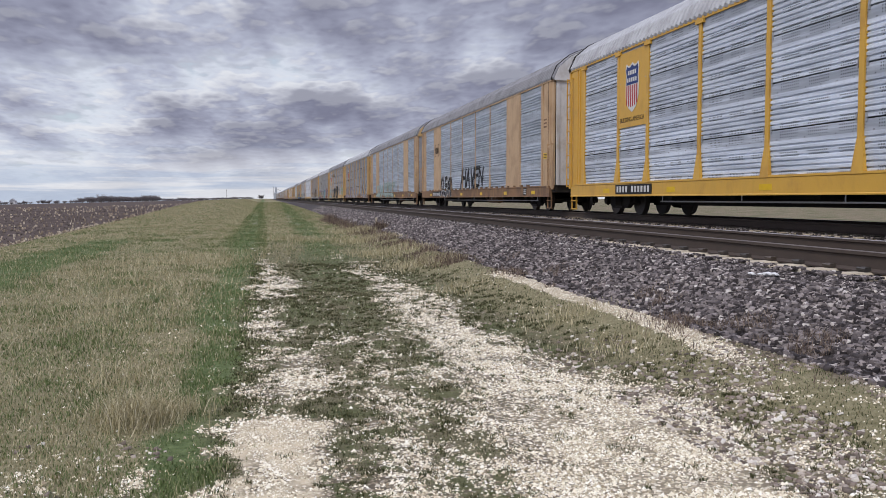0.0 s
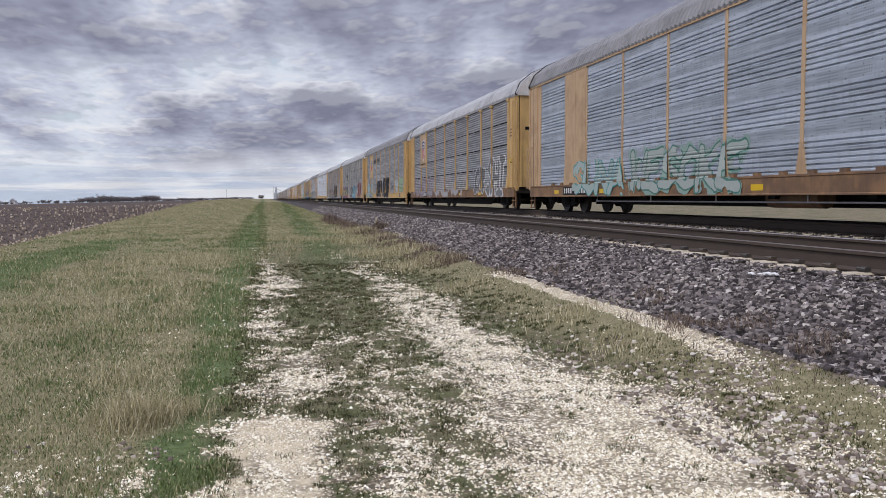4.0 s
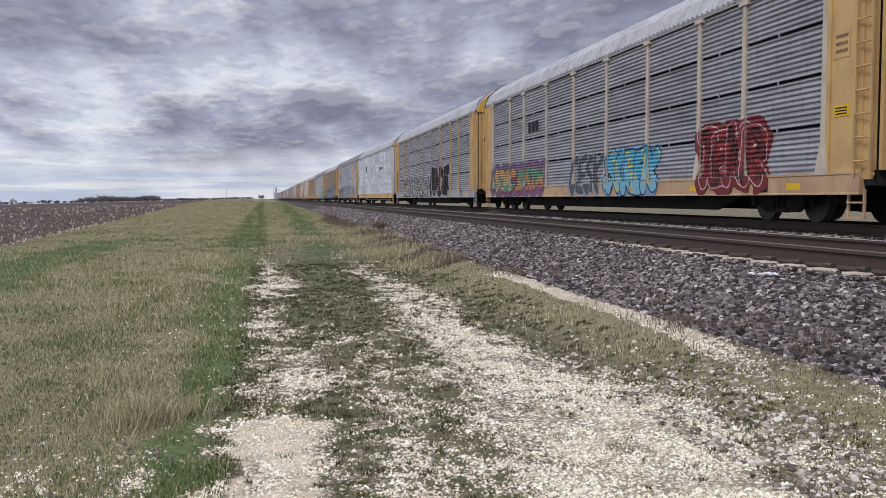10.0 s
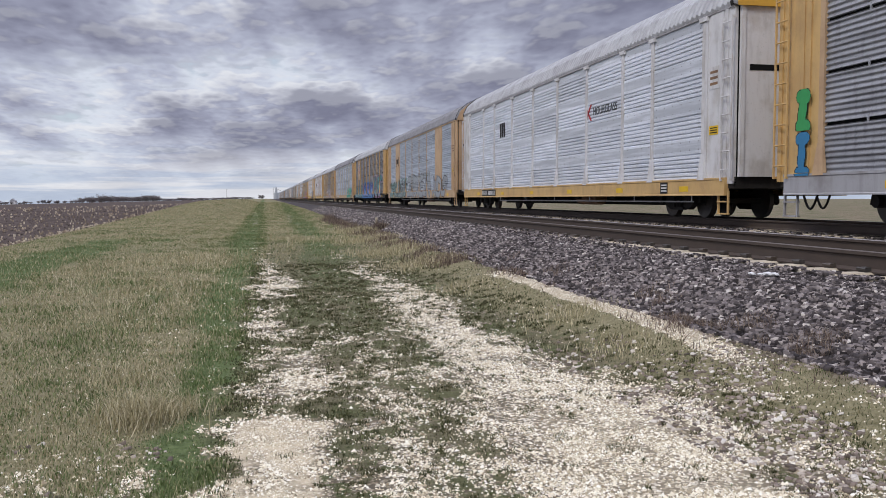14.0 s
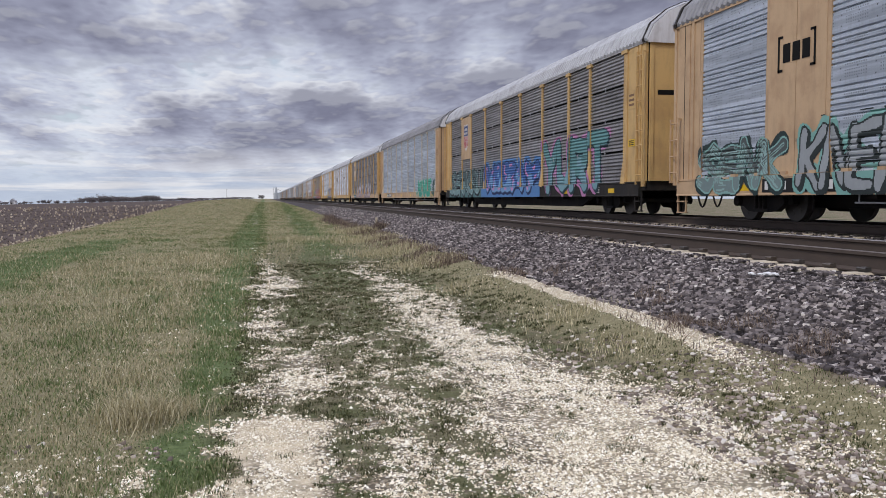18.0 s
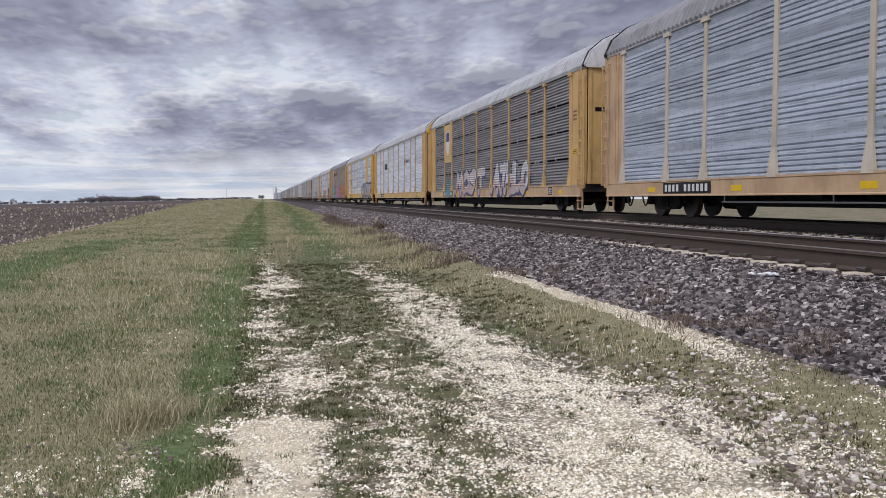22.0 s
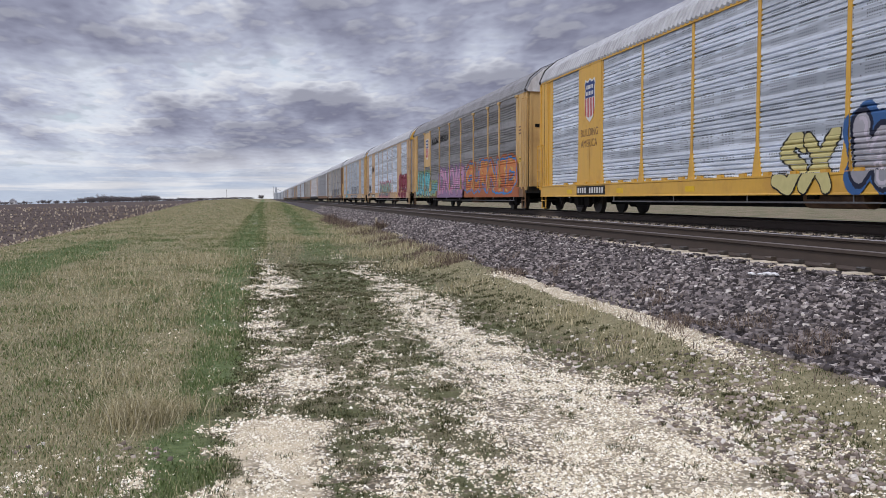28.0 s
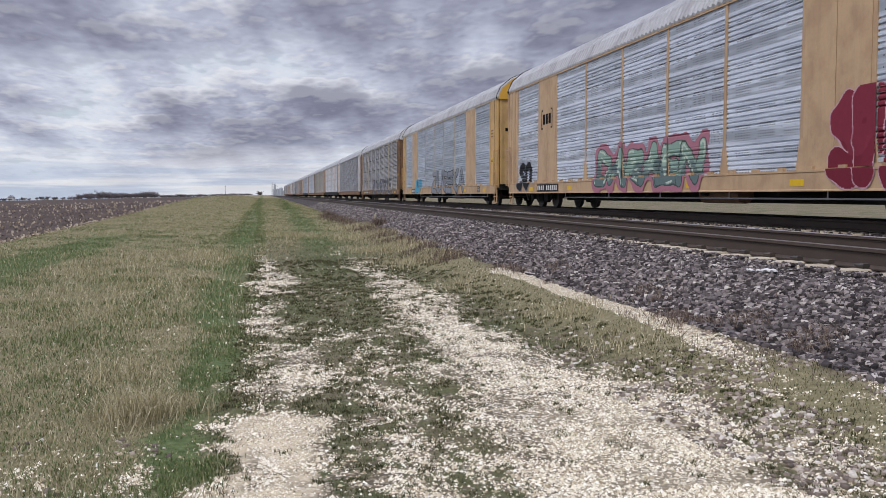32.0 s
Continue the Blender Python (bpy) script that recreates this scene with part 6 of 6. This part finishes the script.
def autorack(index, look_of):
    """A covered autorack: two sides of corrugated panels between posts, arched roof, end doors, two trucks."""
    pan, post, sill, roof, corner = (M[k] for k in look_of["mats"])
    near = look_of.get("near", True)
    ribs = look_of.get("ribs", 10)
    gap = 0.0 if look_of.get("plain") else 0.06 if ribs >= 10 else 0.03
    car = tagged(new("autorack_car"), look_of["label"], "railcar", "autorack cars of the train")
    put("roof", ROOF if near else ROOF_FAR, roof, car)
    put("deck", DECK, M["black"], car)
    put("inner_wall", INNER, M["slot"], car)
    for side, turn in ((0, 0.0), (1, 180.0)):
        flip = -1 if side else 1
        put("side_sill", SILL, sill, car, rz=turn)
        put("eave_rail", BEAM, post if look_of["mats"][1] == "yellow" or look_of.get("wide") else M["grey_paint"], car, rz=turn)
        for i, w in enumerate(BAYS):
            y = BAY_Y[i]
            detail = near and side == 0
            wide = look_of.get("wide") and i in (1, 7)
            for r in range(ROWS if detail else 1):
                if wide:
                    continue
                put("panel", SHEETS[(w, 1, gap, ribs) if detail else (w, ROWS, 0.0, ribs)], pan, car, (-SIDE * flip, (y if side == 0 else y + w) * 1.0, SILL1 + r * ROW_H), turn)
            if wide:
                bm = bmesh.new()
                box(bm, -0.025, 0.03, 0.06, w / 2 - 0.01, 0.0, EAVE - SILL1)
                box(bm, -0.025, 0.03, w / 2 + 0.01, w - 0.06, 0.0, EAVE - SILL1)
                part("plain_panel", bm, M[look_of["wide"]], car, "faded flat steel panel", (-SIDE * flip, y if side == 0 else y + w, SILL1), turn)
        for y in POST_Y:
            slim = bool(look_of.get("wide")) or not near
            put("post", POST_SLIM if slim else POST, post, car, (-SIDE * flip, y, SILL1), turn)
            if near and side == 0 and not slim:
                put("post_foot", FOOT, post, car, (-SIDE, y, SILL1 - 0.02))
        for k, y in enumerate((-BODY / 2, BODY / 2 - END_W)):
            put("corner_panel", CORNER, corner, car, (-SIDE * flip, y if side == 0 else y + END_W, 0.80), turn)
            if near or side == 0:
                put("ladder", LADDER_LOW if look_of.get("wide") else LADDER, corner, car, ((-SIDE - 0.06) * flip, (y + 0.05 if k == 0 else y + END_W - 0.47) + (0.42 if side else 0.0), 0.86), turn)
        if near and side == 0 and look_of.get("wide"):
            for i in range(23):
                put("foot_lug", LUG, sill, car, (-SIDE, -10.45 + i * 0.95, SILL1))
            for y in POST_Y[1:-1]:
                put("gusset", GUSSET, post, car, (-SIDE, y, SILL1))
            for y in (-BODY / 2 + 0.62, BODY / 2 - 0.62):
                put("panel_seam", SEAM, M["slot"], car, (-SIDE + 0.012, y, 0.86))
        if near and side == 0 and ribs >= 10:
            for i, w in enumerate(BAYS):
                for r in (1, 2, 3):
                    put("seam_clip", CLIP, M["clip"], car, (-SIDE + 0.02, BAY_Y[i] + w * 0.55, SILL1 + r * ROW_H - 0.02))
        if near and side == 0:
            for y in (-11.2, -7.2, -2.9, 1.4, 5.7, 10.0):
                put("reflector", TAPE, M["reflector"], car, (-1.514, y, 0.64))
            for y in (-13.2, 12.78):
                put("sill_step", STEP, sill, car, (-1.44, y, SILL0))
            if look_of.get("clips"):
                for y in POST_Y[1:-1]:
                    for r in (1, 2, 3):
                        for s in (-0.13, 0.13):
                            put("panel_clip", CLIP, M["clip"], car, (-SIDE, y + s, SILL1 + r * ROW_H))
    for s, turn in ((-1, 0.0), (1, 180.0)):
        for m in (0, 1):
            leaf = put("end_door", DOOR, M[look_of["door"]] if "door" in look_of else corner, car, (0, s * (BODY / 2 - 0.02), 0), turn)
            if m:
                leaf.location.x = 1.36 * (1 if s < 0 else -1)
        put("roof_end", GABLE, M[look_of.get("gable", "white")], car, (0, s * (BODY / 2 + 0.06), 0), turn)
        if near:
            put("roof_edge", HOOD, M["black"], car, (0, s * (BODY / 2 - 0.10), 0), turn, label="dark rolled roof edge")
        put("coupler", COUPLER, M["wheel"], car, (0, s * (BODY / 2 - 0.02), 0), 180 if s < 0 else 0)
        if near:
            put("air_hose", HOSE, M["black"], car, (0, s * (BODY / 2 - 0.02), 0), 180 if s < 0 else 0)
        truck = put("truck", BOLSTER, M["black"], car, (0, s * 10.05, 0))
        for f in (-1, 1):
            put("side_frame", FRAME, M["black"], truck, (f * 0.99, 0, 0), 0 if f < 0 else 180)
        for a, y in enumerate((-0.88, 0.88)):
            ws = put("wheelset", WHEELSET, M["wheel"], truck, (0, y, 0.42))
            WHEELS[a].append(ws)
    if near:
        if look_of["no"] not in (3, 4, 5, 6, 9, 11, 17):
            put("air_reservoir", TANK, M["brown"], car, (0, -3.6, 0))
            put("brake_rod", ROD, M["clip"], car)
        else:
            put("underframe", BELLY, M["black"], car)
    decorate(car, look_of)
    return car


WHEELS = ([], [])
STYLES = {
    0: dict(mats=("panel_bright", "yellow", "yellow", "roof", "yellow"), ribs=9, clips=True, logo="words", logo_mat="yellow", gable="grey_paint", label="bright yellow autorack railcar with clean zinc panels"),
    1: dict(door="white", mats=("panel_silver", "tan", "brown", "roof_dark", "tan"), ribs=9, plain=True, wide="tan", bracket=(8.25, 3.3), gable="white", label="faded tan autorack railcar with silver panels"),
    2: dict(door="grey_paint", mats=("panel_silver", "tan", "brown", "roof_dark", "tan"), ribs=9, plain=True, wide="tan", mark=(8.7, 3.3, 0.9, 0.4), mark_mat="white_ink", gable="gold", label="faded tan autorack railcar with spray-painted lower panels"),
    3: dict(mats=("panel_grey", "gold", "brown", "roof", "gold"), logo="words", label="weathered grey autorack railcar with large pale lettering in spray paint"),
    4: dict(mats=("panel_zinc", "gold", "gold", "roof_dark", "gold"), ribs=9, plain=True, logo="plain", logo_mat="gold", slogan=1, label="grey autorack railcar with gold posts and black spray paint"),
    5: dict(mats=("panel_grey", "cream", "tan", "roof", "gold"), mark=(6.6, 3.0, 1.4, 0.4), label="grey autorack railcar with red and blue spray paint"),
    6: dict(mats=("panel_grey", "tan", "grey_paint", "roof", "gold"), clips=True, mark=(6.6, 3.0, 1.5, 0.45), mark_mat="clip", gable="yellow", label="grey autorack railcar with silver and black spray paint"),
    7: dict(mats=("panel_white", "white", "gold", "roof", "white"), ribs=9, plain=True, gable="yellow", mark=(6.3, 3.1, 0.9, 0.6), hourglass=-4.9, label="white autorack railcar with brown sill"),
    8: dict(mats=("panel_silver", "tan", "tan", "roof_dark", "tan"), ribs=9, plain=True, wide="tan", bracket=(8.25, 3.3), gable="tan", label="silver and tan autorack railcar with a row of outlined spray paint"),
    9: dict(mats=("panel_dark", "gold", "black", "roof", "gold"), logo="plain", label="dark grimy autorack railcar with blue and teal spray paint"),
    10: dict(mats=("panel_silver", "cream", "tan", "roof_dark", "tan"), ribs=9, plain=True, label="silver autorack railcar with green spray paint"),
    11: dict(mats=("panel_dark", "gold", "tan", "roof", "gold"), logo="faded", logo_mat="gold", label="brown-grey grimy autorack railcar with white spray paint"),
    12: dict(mats=("panel_white", "tan", "gold", "roof", "gold"), ribs=9, plain=True, mark=(6.5, 2.9, 1.5, 0.5), hourglass=-4.9, gable="yellow", label="white-panelled autorack railcar with gold posts"),
    13: dict(mats=("panel_bright", "yellow", "yellow", "roof", "yellow"), ribs=9, plain=True, wide="yellow", logo="words", gable="white", label="bright yellow autorack railcar with zinc panels and yellow spray paint"),
    14: dict(mats=("panel_dark", "gold", "brown", "roof_dark", "gold"), ribs=9, plain=True, logo="plain", logo_mat="gold", slogan=2, gable="white", label="dark grey autorack railcar with teal, pink and orange spray paint"),
    15: dict(door="grey_paint", mats=("panel_bright", "tan", "tan", "roof", "tan"), ribs=9, plain=True, wide="tan", bracket=(8.25, 3.2), gable="yellow", label="tan and silver autorack railcar with green and maroon spray paint"),
    16: dict(mats=("panel_silver", "cream", "tan", "roof", "gold"), ribs=9, plain=True, wide="tan", gable="yellow", label="silver autorack railcar with black spray paint along its foot"),
    17: dict(mats=("panel_grey", "cream", "brown", "roof", "brown"), label="grey autorack railcar with brown ends"),
}
FAR = ("panel_silver", "panel_grey", "panel_tan", "panel_dark", "panel_white", "panel_silver", "panel_grey")
TRAIN = []
for i in range(CARS):
    st = STYLES.get(i)
    if st is None:
        st = dict(mats=(FAR[i * 5 % 7], ("grey_paint", "white", "grey_paint", "tan")[i % 4], ("brown", "black", "brown")[i % 3], "roof", ("grey_paint", "brown", "white", "tan")[i % 4]),
                  near=False, label="distant weathered autorack railcar in the long train")
    st["no"] = i
    TRAIN.append(autorack(i, st))


def motions():
    for i, car in enumerate(TRAIN):
        y = JOINT + (i - 0.5) * CAR
        walk(car, [(t, pose(FAR_TRACK, y + lag - SPEED * t, 0)) for t, lag in ((0.0, -0.45), (4.0, -0.27), (8.0, 0.0), (16.0, 0.30), (23.0, 0.58), (28.0, 0.35), (32.0, 0.10))])
    for a, y in enumerate((-0.88, 0.88)):
        lead = WHEELS[a][0]
        turn = math.degrees(SPEED / 0.42)
        walk(lead, [(k / FPS, pose(0, y, 0.42, (turn * k / FPS) % 360.0)) for k in range(32 * FPS + 1)])
        for other in WHEELS[a][1:]:
            other.rotation_mode = "QUATERNION"
            keys = other.animation_data_create()
            keys.action = lead.animation_data.action
            keys.action_slot = lead.animation_data.action_slot


motions()
